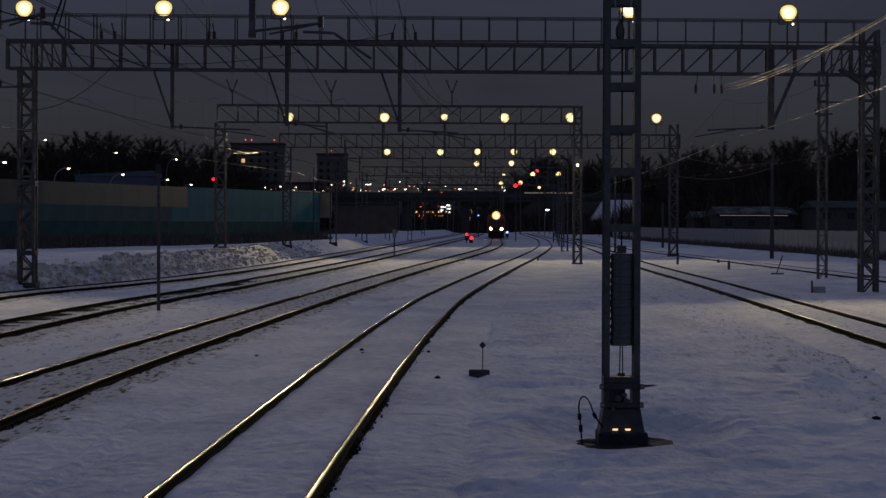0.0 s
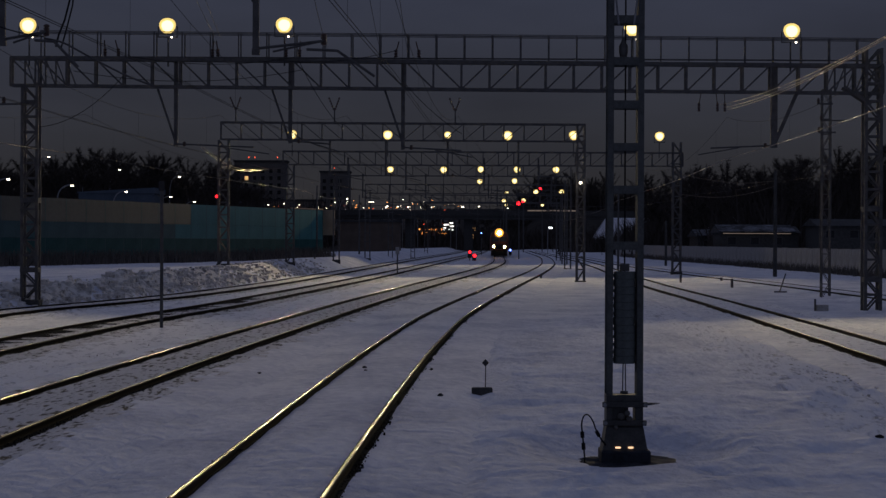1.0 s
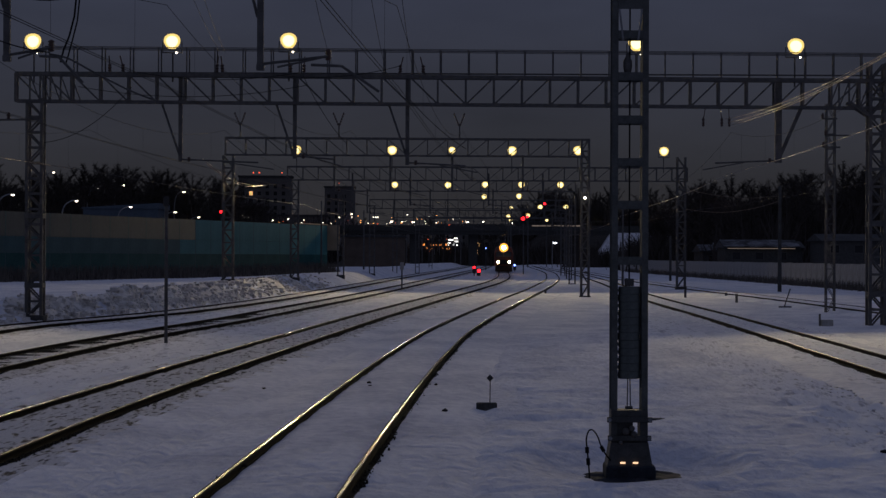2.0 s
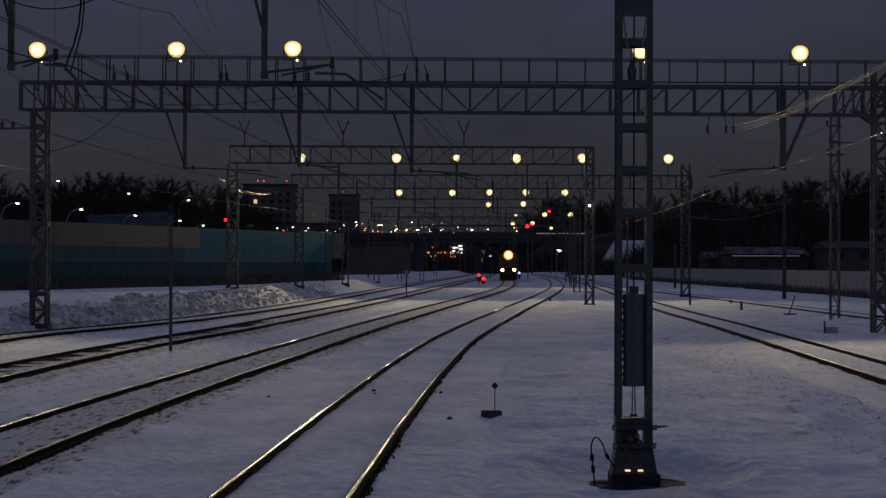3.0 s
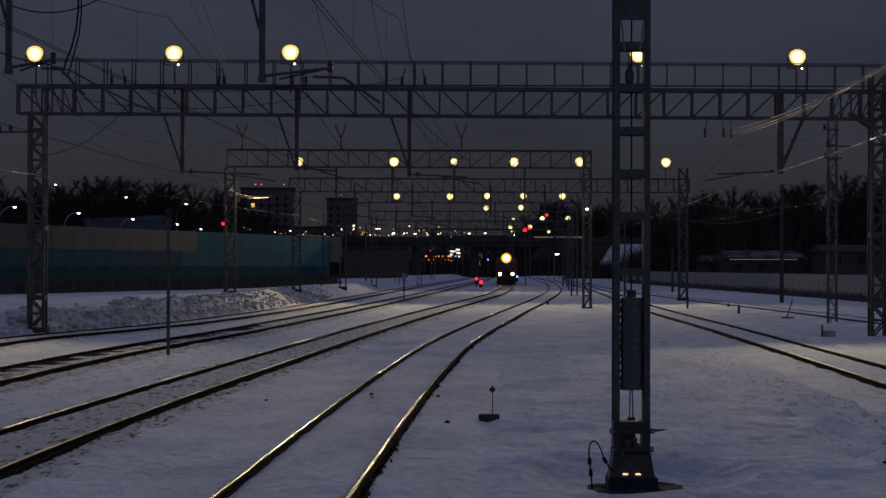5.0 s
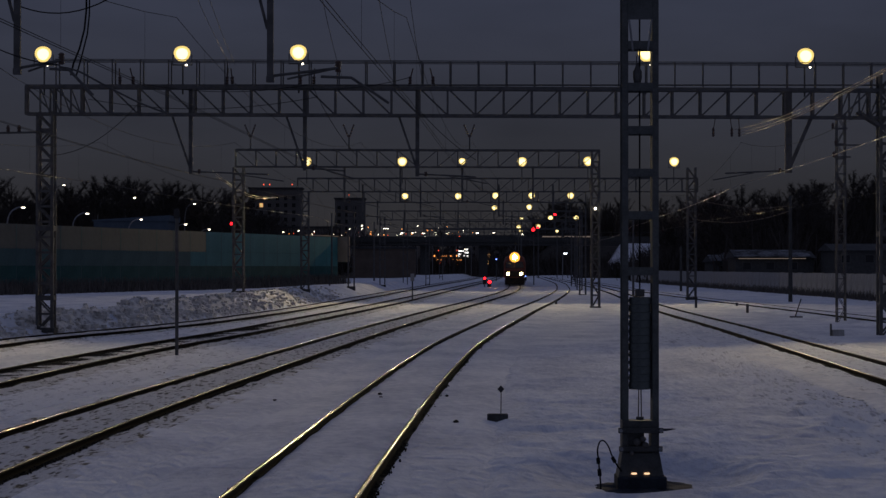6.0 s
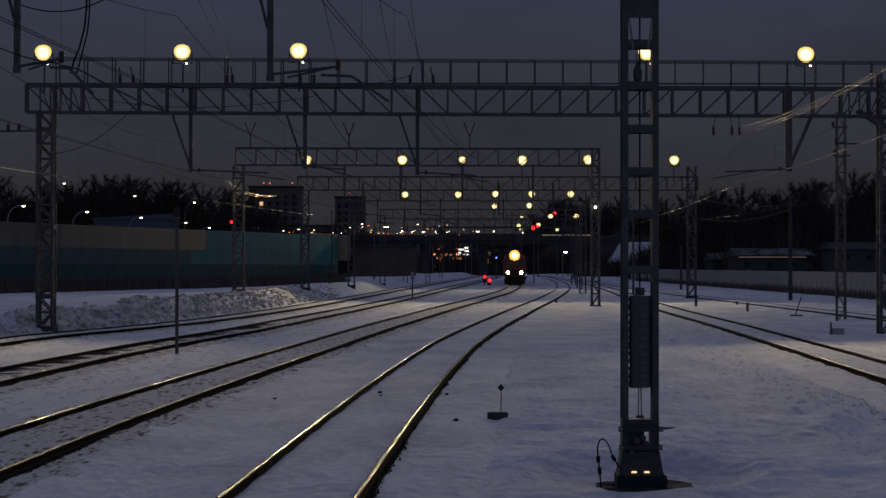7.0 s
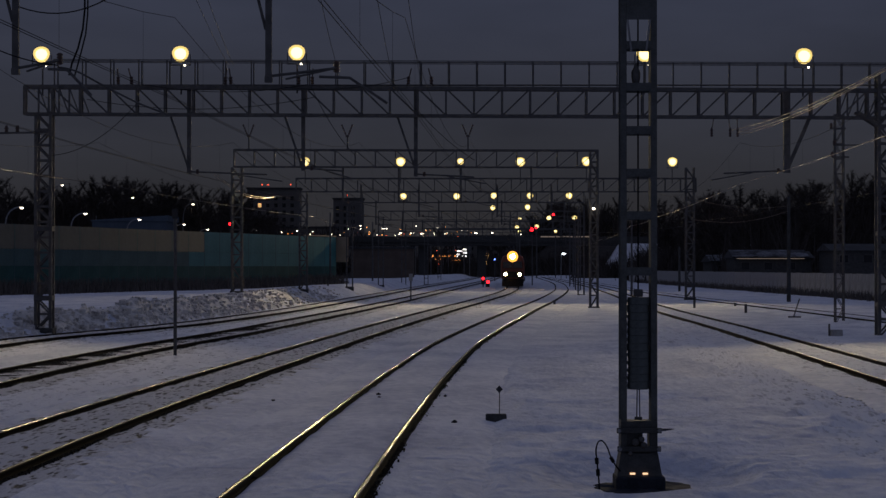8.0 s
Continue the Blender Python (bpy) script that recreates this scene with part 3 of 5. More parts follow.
for x, lean in ((-13.35, -0.05), (-12.75, -0.2), (-9.0, 0.1), (-8.7, -0.1), (-5.9, -0.1), (-5.4, 0.05), (-1.5, 0.2), (-0.4, -0.2)):
    horn(g1, x, 10.05, lean)
for x, z in ((-16.4, 1.35), (18.2, 1.1), (-16.4, 4.2), (18.2, 4.0)):
    part("collar", box(bmesh.new(), x - 0.37, x + 0.37, -0.37, 0.37, z - 0.1, z + 0.1, 0.01), OLD_STEEL, g1)
bm = bmesh.new()
bar(bm, (18.1, -0.3, 8.3), (17.0, -0.3, 9.0), 0.12)
bar(bm, (18.1, 0.3, 8.3), (17.0, 0.3, 9.0), 0.12)
part("knee_brace", bm, OLD_STEEL, g1)

bm = bmesh.new()
bar(bm, (-19.2, -0.35, 8.1), (-16.1, -0.35, 8.15), 0.08)
part("cross_arm", bm, OLD_STEEL, g1)
for x in (-18.6, -17.9, -17.45):
    bm = bmesh.new()
    lathe(bm, [(0.03, 0), (0.09, 0.05), (0.05, 0.1), (0.1, 0.16), (0.05, 0.22), (0.06, 0.28)], (x, -0.35, 8.15), n=8)
    part("insulator", bm, INSULATOR, g1, smooth=True)
for k in range(5):
    part("end_post", bar(bmesh.new(), (-16.6 + k * 0.42, -0.25, 8.92), (-16.6 + k * 0.42, -0.25, 10.0), 0.07), OLD_STEEL, g1)
    part("end_brace", bar(bmesh.new(), (-16.6 + k * 0.42, -0.25, 10.0), (-16.2 + k * 0.42, -0.25, 8.92), 0.05), OLD_STEEL, g1)
for k in range(5):
    part("end_post", bar(bmesh.new(), (16.6 + k * 0.42, -0.25, 8.8), (16.6 + k * 0.42, -0.25, 9.85), 0.07), OLD_STEEL, g1)
    part("end_brace", bar(bmesh.new(), (16.2 + k * 0.42, -0.25, 8.8), (16.6 + k * 0.42, -0.25, 9.85), 0.05), OLD_STEEL, g1)

for x, lean in ((11.15, -0.15), (11.75, 0.12), (12.1, 0.05)):
    bm = bmesh.new()
    bar(bm, (x, 0, 8.8), (x + lean * 0.5, 0, 8.35), 0.03)
    lathe(bm, [(0.02, 0), (0.07, 0.05), (0.04, 0.1), (0.07, 0.16), (0.04, 0.22), (0.07, 0.28), (0.04, 0.34), (0.02, 0.4)], (x + lean * 0.6, 0, 7.98), n=8)
    part("insulator", bm, INSULATOR, g1)

# plainer gantries behind
g2 = empty("catenary_gantry", 0, 146, 0, "plain steel lattice catenary gantry", "gantry", "catenary gantries")
truss_beam(g2, -14.2, 10.5, 9.45, 1.15, 1.35, 0.5, 0, -0.002, 0.11)
lattice_mast("mast", -14.0, 146, 0.95, 9.4, 0.66, "", g2, 0.8, leg=0.12)
lattice_mast("mast", 10.25, 146, -0.1, 10.6, 0.5, "", g2, 0.8, leg=0.13)
for x, zb in ((-6.8, 7.0), (-3.0, 7.0), (1.2, 7.0), (6.0, 7.0)):
    hanging_post(g2, x, 9.5, zb, 2.0, 0.14)
g3 = empty("lighting_gantry", 0, 178.4, 0, "steel lattice gantry with railed walkway over the tracks", "gantry", "catenary gantries")
truss_beam(g3, -12.2, 21.0, 8.9, 1.1, 1.3, 0.5, 0.0, 0, 0.10)
lattice_mast("mast", -11.6, 178.4, 0.75, 8.9, 0.62, "", g3, 0.8, leg=0.12)
lattice_mast("mast", 20.5, 178.4, 0.1, 10.9, 0.66, "", g3, 0.9, leg=0.12)
for x, zb in ((-6.8, 6.8), (-2.0, 6.8), (4.5, 6.8), (9.0, 6.8), (15.0, 6.8)):
    hanging_post(g3, x, 9.5, zb, 2.0, 0.14)
for y, x0, x1, zz in ((221, -9.9, 14.5, 0.6), (266, -8.0, 17.0, 0.4), (312, -6.0, 19.0, 0.1), (345, -3.0, 21.0, -0.1), (420, -1.0, 26.0, -0.2)):
    gg = empty("catenary_gantry", 0, y, 0, "plain steel lattice catenary gantry far down the line", "gantry", "catenary gantries")
    truss_beam(gg, x0, x1, {221: 9.3, 266: 8.5, 312: 8.2}.get(y, 8.9), 1.1, 1.6, 0.5, 0, 0, 0.10)
    lattice_mast("mast", x0 + 0.3, y, zz, 8.9, 0.6, "", gg, 1.0, leg=0.12, detail=False)
    lattice_mast("mast", x1 - 0.3, y, -0.2, 8.9, 0.6, "", gg, 1.0, leg=0.12, detail=False)
    for k in range(4):
        hanging_post(gg, x0 + 3 + k * (x1 - x0 - 5) / 3, 9.5, 7.0, 1.8, 0.14)
for x, y, z in ROW_1:
    floodlight(x, y, z, 0.34, 1.3)
for x, y, z in ROW_2:
    floodlight(x, y, z, 0.39 if x != 1.46 else 0.28, 1.4)
for x, y, z in ROW_3:
    floodlight(x, y, z, 0.40, 1.9)


# ---- the anchor mast beside the platform track ----
def anchor_mast():
    m = empty("anchor_mast", 2.62, 28.9, -0.35, "dark steel anchor mast with a stack of tension weights", "catenary mast", "catenary masts")
    for sx in (-1, 1):
        bm = bmesh.new()
        x = sx * 0.203
        o, t = x + sx * 0.042, x - sx * 0.042
        ring = [(o, -0.16), (t, -0.16), (t, 0.16), (o, 0.16), (o, 0.15), (t + sx * 0.01, 0.15), (t + sx * 0.01, -0.15), (o, -0.15)]
        lo, hi = [[bm.verts.new((px, py, z)) for px, py in ring] for z in (0.45, 9.6)]
        for i in range(8):
            bm.faces.new((lo[i], lo[(i + 1) % 8], hi[(i + 1) % 8], hi[i]))
        bm.faces.new(lo[::-1])
        bm.faces.new(hi)
        bmesh.ops.recalc_face_normals(bm, faces=bm.faces[:])
        part("channel_leg", bm, MAST_STEEL, m, "dull steel channel")
    zs = [2.90, 3.65, 4.22, 4.79, 5.37, 5.93, 7.1, 7.7, 8.3, 8.9, 9.5]
    bm = bmesh.new()
    box(bm, -0.165, 0.165, -0.168, -0.16, -0.055, 0.055, 0.003)
    first = part("batten", bm, MAST_STEEL, m)
    for z in zs:
        again(first, 0, 0.328, z)
    first.location.z = zs[0]
    for z in zs[1:]:
        again(first, 0, 0, z)
    bm = bmesh.new()
    box(bm, -0.165, 0.165, -0.172, -0.164, 6.27, 6.95, 0.003)
    part("gusset_plate", bm, MAST_STEEL, m)
    # slanted struts under the gusset
    bm = bmesh.new()
    bar(bm, (-0.15, -0.17, 6.27), (-0.10, -0.17, 5.85), 0.025)
    bar(bm, (0.15, -0.17, 6.27), (0.10, -0.17, 5.85), 0.025)
    part("strut", bm, STEEL, m)
    # base: clamped frame on a flared shoe
    bm = bmesh.new()
    box(bm, -0.245, 0.245, -0.19, 0.19, 0.80, 0.90, 0.008)
    part("clamp_plate", bm, BASE_STEEL, m)
    bm = bmesh.new()
    box(bm, -0.245, -0.17, -0.19, 0.19, 0.42, 0.80, 0.005)
    box(bm, -0.17, 0.14, -0.17, -0.1, 0.47, 0.56, 0.005)
    box(bm, 0.14, 0.245, -0.19, 0.19, 0.42, 0.80, 0.005)
    box(bm, -0.17, 0.05, -0.15, 0.15, 0.55, 0.80, 0.005)
    part("base_frame", bm, BASE_STEEL, m)
    for z, w in ((0.775, 0.30), (0.53, 0.29)):
        bm = bmesh.new()
        box(bm, -w, w, -0.22, -0.17, z - 0.035, z + 0.035, 0.006)
        part("clamp_bar", bm, BASE_STEEL, m)
        for sx in (-1, 1):
            bm = bmesh.new()
            rod(bm, (sx * (w - 0.03), -0.26, z), (sx * (w - 0.03), -0.215, z), 0.028, n=6)
            part("bolt", bm, STEEL, m)
    bm = bmesh.new()
    v = [bm.verts.new(c) for c in ((-0.30, -0.26, 0.17), (0.30, -0.26, 0.17), (0.30, 0.26, 0.17), (-0.30, 0.26, 0.17), (-0.25, -0.2, 0.47), (0.25, -0.2, 0.47), (0.25, 0.2, 0.47), (-0.25, 0.2, 0.47))]
    for f in ((0, 1, 5, 4), (1, 2, 6, 5), (2, 3, 7, 6), (3, 0, 4, 7), (4, 5, 6, 7), (3, 2, 1, 0)):
        bm.faces.new([v[i] for i in f])
    part("shoe", bm, BASE_STEEL, m)
    part("plinth", box(bmesh.new(), -0.32, 0.34, -0.32, 0.30, -0.3, 0.168, 0.025), DARK_BLUE_GREY, m, "dark concrete plinth")
    # glowing strips added in place of bright glints on the shoe, not lamps
    for x in (-0.095, 0.075):
        bm = bmesh.new()
        box(bm, x - 0.035, x + 0.035, -0.275, -0.235, 0.195, 0.218, 0.006)
        part("marker_lamp", bm, GLINT_GLOW, m, "small glowing strip standing in for a bright glint")
    for x, z, r in ((-0.05, 0.62, 0.05), (0.03, 0.66, 0.04), (0.06, 0.58, 0.045), (-0.12, 0.47, 0.03)):
        bm = bmesh.new()
        lathe(bm, [(r * 0.5, -0.24), (r, -0.22), (r, -0.17), (r * 0.4, -0.15)], (x, 0, z), "y", 10)
        part("shackle", bm, OLD_STEEL, m, smooth=True)
    # stack of weights on its rod
    bm = bmesh.new()
    rod(bm, (0, -0.05, 2.55), (0, -0.05, 6.9), 0.011)
    part("weight_rope", bm, CABLE, m)
    bm = bmesh.new()
    lathe(bm, [(0.015, 5.38), (0.045, 5.42), (0.06, 5.5), (0.06, 5.58), (0.03, 5.64), (0.015, 5.7)], (-0.03, -0.06, 0), n=12)
    part("clevis", bm, OLD_STEEL, m, smooth=True)
    bm = bmesh.new()
    for x in (-0.035, 0.035):
        rod(bm, (x * 0.6, -0.06, 0.95), (x * 0.4, -0.06, 1.35), 0.008)
    rod(bm, (-0.05, -0.06, 0.93), (0.05, -0.06, 0.93), 0.022)
    part("weight_guide", bm, OLD_STEEL, m)
    n = 12
    bm = bmesh.new()
    lathe(bm, [(0.140, 0.0), (0.146, 0.006), (0.146, 0.096), (0.140, 0.102)], n=20)
    box(bm, -0.165, -0.13, -0.03, 0.03, 0.03, 0.07, 0.005)
    weight = part("weight", bm, WEIGHT, m, "grey cast weight")
    for i in range(n):
        p = (random.uniform(-0.006, 0.006), -0.05, 1.32 + i * 0.103)
        if i == 0:
            weight.location = p
        else:
            again(weight, *p)
    bm = bmesh.new()
    box(bm, -0.06, 0.06, -0.11, 0.01, 2.56, 2.66, 0.01)
    part("weight_clamp", bm, OLD_STEEL, m)
    bm = bmesh.new()
    rod(bm, (0.158, -0.05, 1.2), (0.158, -0.05, 2.75), 0.012)
    rod(bm, (-0.158, -0.05, 1.2), (-0.158, -0.05, 2.75), 0.008)
    for z in (1.4, 1.95, 2.5):
        box(bm, 0.11, 0.17, -0.09, 0.0, z - 0.04, z + 0.04)
    part("guide_rod", bm, OLD_STEEL, m)
    # cable loop beside the shoe
    tube("earth_cable", rounded([(-0.54, -0.3, 0.0), (-0.55, -0.3, 0.15), (-0.57, -0.3, 0.36), (-0.585, -0.3, 0.52), (-0.555, -0.3, 0.63), (-0.50, -0.3, 0.645), (-0.44, -0.3, 0.57), (-0.39, -0.3, 0.44), (-0.33, -0.3, 0.33), (-0.26, -0.25, 0.24)]), 0.011, CABLE, m)
    for p, q in (((-0.556, -0.3, 0.18), (-0.562, -0.3, 0.27)), ((-0.572, -0.3, 0.34), (-0.578, -0.3, 0.42)), ((-0.39, -0.3, 0.43), (-0.35, -0.3, 0.36))):
        part("cable_joint", rod(bmesh.new(), p, q, 0.026), CABLE, m)
    # dark disc in the melted hollow; its colour paints in the shaded soil
    bm = bmesh.new()
    lathe(bm, [(0.74, -0.25), (0.74, -0.02), (0.70, 0.0), (0.6, 0.02), (0.45, 0.03), (0.3, 0.035), (0.05, 0.04)], (0.0, 0.0, 0.0), n=40)
    for v in bm.verts:
        k = 1 + 0.16 * noise.noise((v.co.x * 3, v.co.y * 3, 2))
        v.co.x, v.co.y = v.co.x * k * 1.04 + 0.08, v.co.y * k * 1.35 + 0.1
        v.co.z += 0.05 * noise.noise((v.co.x * 4, v.co.y * 4, 7)) - 0.028
    part("footing", bm, DARK_BLUE_GREY, m, "dark disc standing in for the shaded hollow round the mast")


# dark tone for the plinth, the pit disc and the painted shade of the hollow
DARK_BLUE_GREY = mat("dark_blue_grey", (0.045, 0.052, 0.066), (0.02, 0.023, 0.03), rough=0.7, scale=3, fine=20, bump=0.5, depth=0.02)
# darker than the mast's steel, for the parts of its base
BASE_STEEL = mat("dark_base_steel", (0.07, 0.072, 0.07), (0.03, 0.031, 0.031), rough=0.6, metal=0.2, scale=6, fine=40, bump=0.3, depth=0.004)
MAST_STEEL = mat("dull_mast_steel", (0.135, 0.142, 0.136), (0.08, 0.084, 0.08), rough=0.72, metal=0.2, scale=5, fine=40, bump=0.2, depth=0.003)
# emission for the glints painted on the mast's shoe
GLINT_GLOW = glow("painted_glint", (1.0, 0.62, 0.36), 1.3)
anchor_mast()


def near_hanging_post(x, top, bottom, arm, brace):
    g = empty("hanging_catenary_post", x, 44.2, 0, "dark steel post hanging over the track with a cantilever", "catenary post", "hanging catenary posts")
    bm = bmesh.new()
    bar(bm, (0, 0, top), (0, 0, bottom), 0.13, 0.13)
    box(bm, -0.08, 0.08, -0.08, 0.08, bottom - 0.05, bottom + 0.08, 0.01)
    part("post", bm, OLD_STEEL, g)
    bm = bmesh.new()
    bar(bm, (brace, 0, bottom + 2.6), (-0.06, 0, bottom + 1.05), 0.06)
    part("brace", bm, OLD_STEEL, g)
    bm = bmesh.new()
    rod(bm, (0, 0, bottom + 0.08), (arm, -0.05, bottom + 0.24), 0.03)
    rod(bm, (arm * 0.25, 0, bottom + 0.02), (arm, -0.1, bottom + 0.24), 0.022)
    part("cantilever", bm, OLD_STEEL, g)
    bm = bmesh.new()
    lathe(bm, [(0.03, 0), (0.075, 0.03), (0.04, 0.06), (0.075, 0.09), (0.04, 0.12), (0.075, 0.15), (0.04, 0.18), (0.075, 0.21), (0.03, 0.25)], (arm, -0.05, bottom + 0.15), n=10)
    part("insulator", bm, INSULATOR, g, smooth=True)
    bm = bmesh.new()
    rod(bm, (arm * 0.75, -0.1, bottom + 0.06), (arm * 1.2, -0.2, bottom + 0.03), 0.03)
    rod(bm, (arm * 1.2, -0.2, bottom + 0.03), (arm * 1.75, -0.3, bottom - 0.5), 0.03)
    part("steady_arm", bm, OLD_STEEL, g)
    return g


NEAR_POSTS = [near_hanging_post(-3.59, 10.5, 6.46, 1.4, -0.45), near_hanging_post(-8.80, 10.5, 6.62, 0.92, -0.45)]
# the beam that carries them, over the picture's top
g0 = empty("catenary_gantry", 0, 44.2, 0, "plain steel lattice catenary gantry", "gantry", "catenary gantries")
truss_beam(g0, -19.5, 17.2, 10.4, 1.1, 1.3, 0.5, 0, 0, 0.11)
lattice_mast("mast", -19.0, 44.2, -0.1, 10.4, 0.55, "", g0, 0.8)
lattice_mast("mast", 16.8, 44.2, -0.2, 10.4, 0.55, "", g0, 0.8)

# ---- wires over each track ----
SUPPORTS = [0.0, 44.2, 88.4, 146.0, 178.4, 221.0, 266.0, 312.0, 345.0, 420.0]


def overhead_line(path, label, shift=0.0, z_contact=6.05, z_top=7.75, ends=(0, 9), copper=None):
    line = empty("overhead_line", 0, 0, 0, label, "overhead line", "overhead lines")
    contact, contact_2, carrier = [], [], []
    bm = bmesh.new()
    for i in range(ends[0], ends[1]):
        y0, y1 = SUPPORTS[i], SUPPORTS[i + 1]
        zig = 0.25 if i % 2 else -0.25
        p = Vector((line_x(path, y0) + shift + zig, y0, 0))
        q = Vector((line_x(path, y1) + shift - zig, y1, 0))
        n = 12
        for k in range(n + (i == ends[1] - 1)):
            t = k / n
            c = p.lerp(q, t)
            contact.append(c + Vector((0, 0, z_contact - 0.10 * math.sin(math.pi * t))))
            contact_2.append(contact[-1] + Vector((0.06, 0, 0.01)))
            carrier.append(c + Vector((0, 0, z_top - 1.05 * 4 * t * (1 - t))))
            if k % 2 == 1:
                rod(bm, contact[-1], carrier[-1], 0.0025, n=4)
    tube("contact_wire", contact, 0.006, copper or WIRE, line)
    tube("contact_wire", contact_2, 0.006, copper or WIRE, line)
    tube("carrier_wire", carrier, 0.006, CABLE, line)
    tagged(part("dropper", bm, CABLE, line), kind="stuff")


# copper lines coloured by light: black where unlit, paler where they glint
overhead_line(TRACK_A, "copper overhead line over the curved track", copper=CABLE)
overhead_line(TRACK_B, "copper overhead line over the main track", copper=CABLE)
overhead_line(TRACK_C, "copper overhead line over the siding", copper=CABLE)
overhead_line(TRACK_D, "copper overhead line over the outer siding", ends=(1, 9))
overhead_line(TRACK_E, "copper overhead line over the dark curved track", copper=LIT_WIRE)
overhead_line(TRACK_F, "copper overhead line over the outer track", 0.6, 6.6, 7.9, (2, 6))
for dx, dz in ((0.0, 0.0), (0.07, 0.10), (-0.12, -0.12)):
    ob = tube("feeder_cable", sag((10.1 + dx, 30, 7.9 + dz), (12.1 + dx * 1.5, 88.2, 8.15 - dz), 0.55, 24), 0.0105, LIT_WIRE)
    tagged(ob, "bare feeder cable slung to the gantry, coloured as lamplit", "cable", "feeder cables")

for pts in ([(-14.9, 140, 8.6), (-14.3, 150, 7.85), (-13.95, 160, 7.75), (-13.6, 170, 8.1)], [(-15.1, 140, 8.9), (-14.5, 150, 8.1), (-14.0, 160, 7.9), (-13.4, 172, 8.2)],
            [(20.6, 178.2, 6.6), (23.5, 176.6, 6.3), (26.0, 175.2, 6.6), (28.0, 174, 7.2)], [(20.6, 178.2, 8.3), (23.0, 177, 7.75), (25.5, 175.6, 7.45), (28.0, 174, 7.6)]):
    ob = tube("feeder_cable", rounded(pts), 0.016, LIT_WIRE)
    tagged(ob, "bare feeder cable slung in an arc, coloured as lamplit", "cable", "feeder cables")


def insulator_post(g, x, z, h):
    """A thin post on a beam with two slanted strain insulators."""
    p = part("insulator_post", bar(bmesh.new(), (x, 0, z), (x, 0, z + h * 0.7), 0.09), OLD_STEEL, g)
    for lean in (-0.28, 0.24):
        bm = bmesh.new()
        for k in range(5):
            c = Vector((x, 0, z + h * 0.55)).lerp(Vector((x + lean * 1.3, 0, z + h * 1.1)), 0.2 + k * 0.2)
            lathe(bm, [(0.03, -0.08), (0.085, -0.03), (0.05, 0.03), (0.03, 0.09)], c, n=8)
        part("insulator", bm, INSULATOR, p, smooth=True)


for x in (-13.2, -6.5, 1.7):
    insulator_post(g2, x, 10.5, 1.6)
tube("registration_tube", rounded([(-7.9, 44.1, 6.72), (-7.5, 44.0, 6.62), (-6.9, 43.9, 6.3), (-6.2, 43.8, 5.95), (-5.6, 43.7, 5.72)]), 0.022, OLD_STEEL, NEAR_POSTS[1])
for v in bpy.data.objects["registration_tube"].data.vertices:
    v.co -= NEAR_POSTS[1].location

# loose jumpers and feeder cables slung from gantry to gantry
def jumper(points, r=0.014, label="slack black jumper cable between gantries"):
    ob = tube("jumper_cable", points, r, CABLE)
    tagged(ob, label, "cable", "jumper cables")


jumper(sag((-8.7, 44.0, 7.95), (-5.9, 44.0, 8.9), 0.5))
jumper([(-7.36, 44.1, 10.6), (-7.36, 44.1, 7.9), (-7.40, 44.1, 7.5), (-7.50, 44.1, 7.1), (-7.62, 44.1, 6.8), (-7.68, 44.1, 6.55)], 0.02)
jumper([(-7.28, 44.1, 10.6), (-7.30, 44.1, 7.8), (-7.34, 44.1, 7.4), (-7.44, 44.1, 7.0), (-7.52, 44.1, 6.7), (-7.58, 44.1, 6.5)], 0.016)
jumper(sag((-9.6, 44.0, 7.3), (-7.9, 44.0, 6.75), 0.1))
jumper(sag((-14.6, 88.0, 9.5), (-5.2, 88.0, 9.6), 0.45, 24))
jumper(sag((-12.4, 88.0, 9.5), (-16.0, 88.0, 7.2), 0.5))
jumper(sag((-5.4, 88.0, 10.0), (-3.6, 88.0, 7.2), 0.25))
jumper(sag((-6.5, 88.0, 10.0), (-1.4, 88.0, 10.4), 0.25))
jumper(sag((-12.2, 88.0, 10.1), (-5.6, 88.0, 10.1), 0.3))
jumper(sag((-1.0, 88.0, 9.0), (1.3, 88.0, 7.0), 0.15))
for a, b in (((-5.9, 40, 10.8), (-8.8, 88.2, 10.9)), ((-5.4, 40, 10.8), (-8.6, 88.2, 10.9)), ((-2.6, 40, 9.2), (-4.2, 88.2, 10.4)), ((-1.5, 40, 9.3), (-2.0, 88.2, 10.2)), ((-0.85, 40, 9.3), (-0.9, 88.2, 10.2))):
    jumper(sag(a, b, 0.3), 0.008, "thin feeder wire between gantries")

# ---- masts and posts standing by themselves ----
lattice_mast("lattice_mast", 20.1, 109, -0.25, 10.4, 0.42, "slim lattice mast in the snow", step=0.75, leg=0.06)
lone = bpy.data.objects["lattice_mast"]
for z, x0, x1 in ((9.05, -0.35, 1.0), (8.45, -0.45, 0.45), (9.9, -0.5, 0.3)):
    part("cross_arm", bar(bmesh.new(), (x0, -0.25, z), (x1, -0.25, z), 0.08), OLD_STEEL, lone)
    part("insulator", lathe(bmesh.new(), [(0.03, 0), (0.09, 0.05), (0.05, 0.1), (0.1, 0.16), (0.05, 0.22), (0.06, 0.28)], (x0 + 0.06, -0.25, z), n=8), INSULATOR, lone, smooth=True)


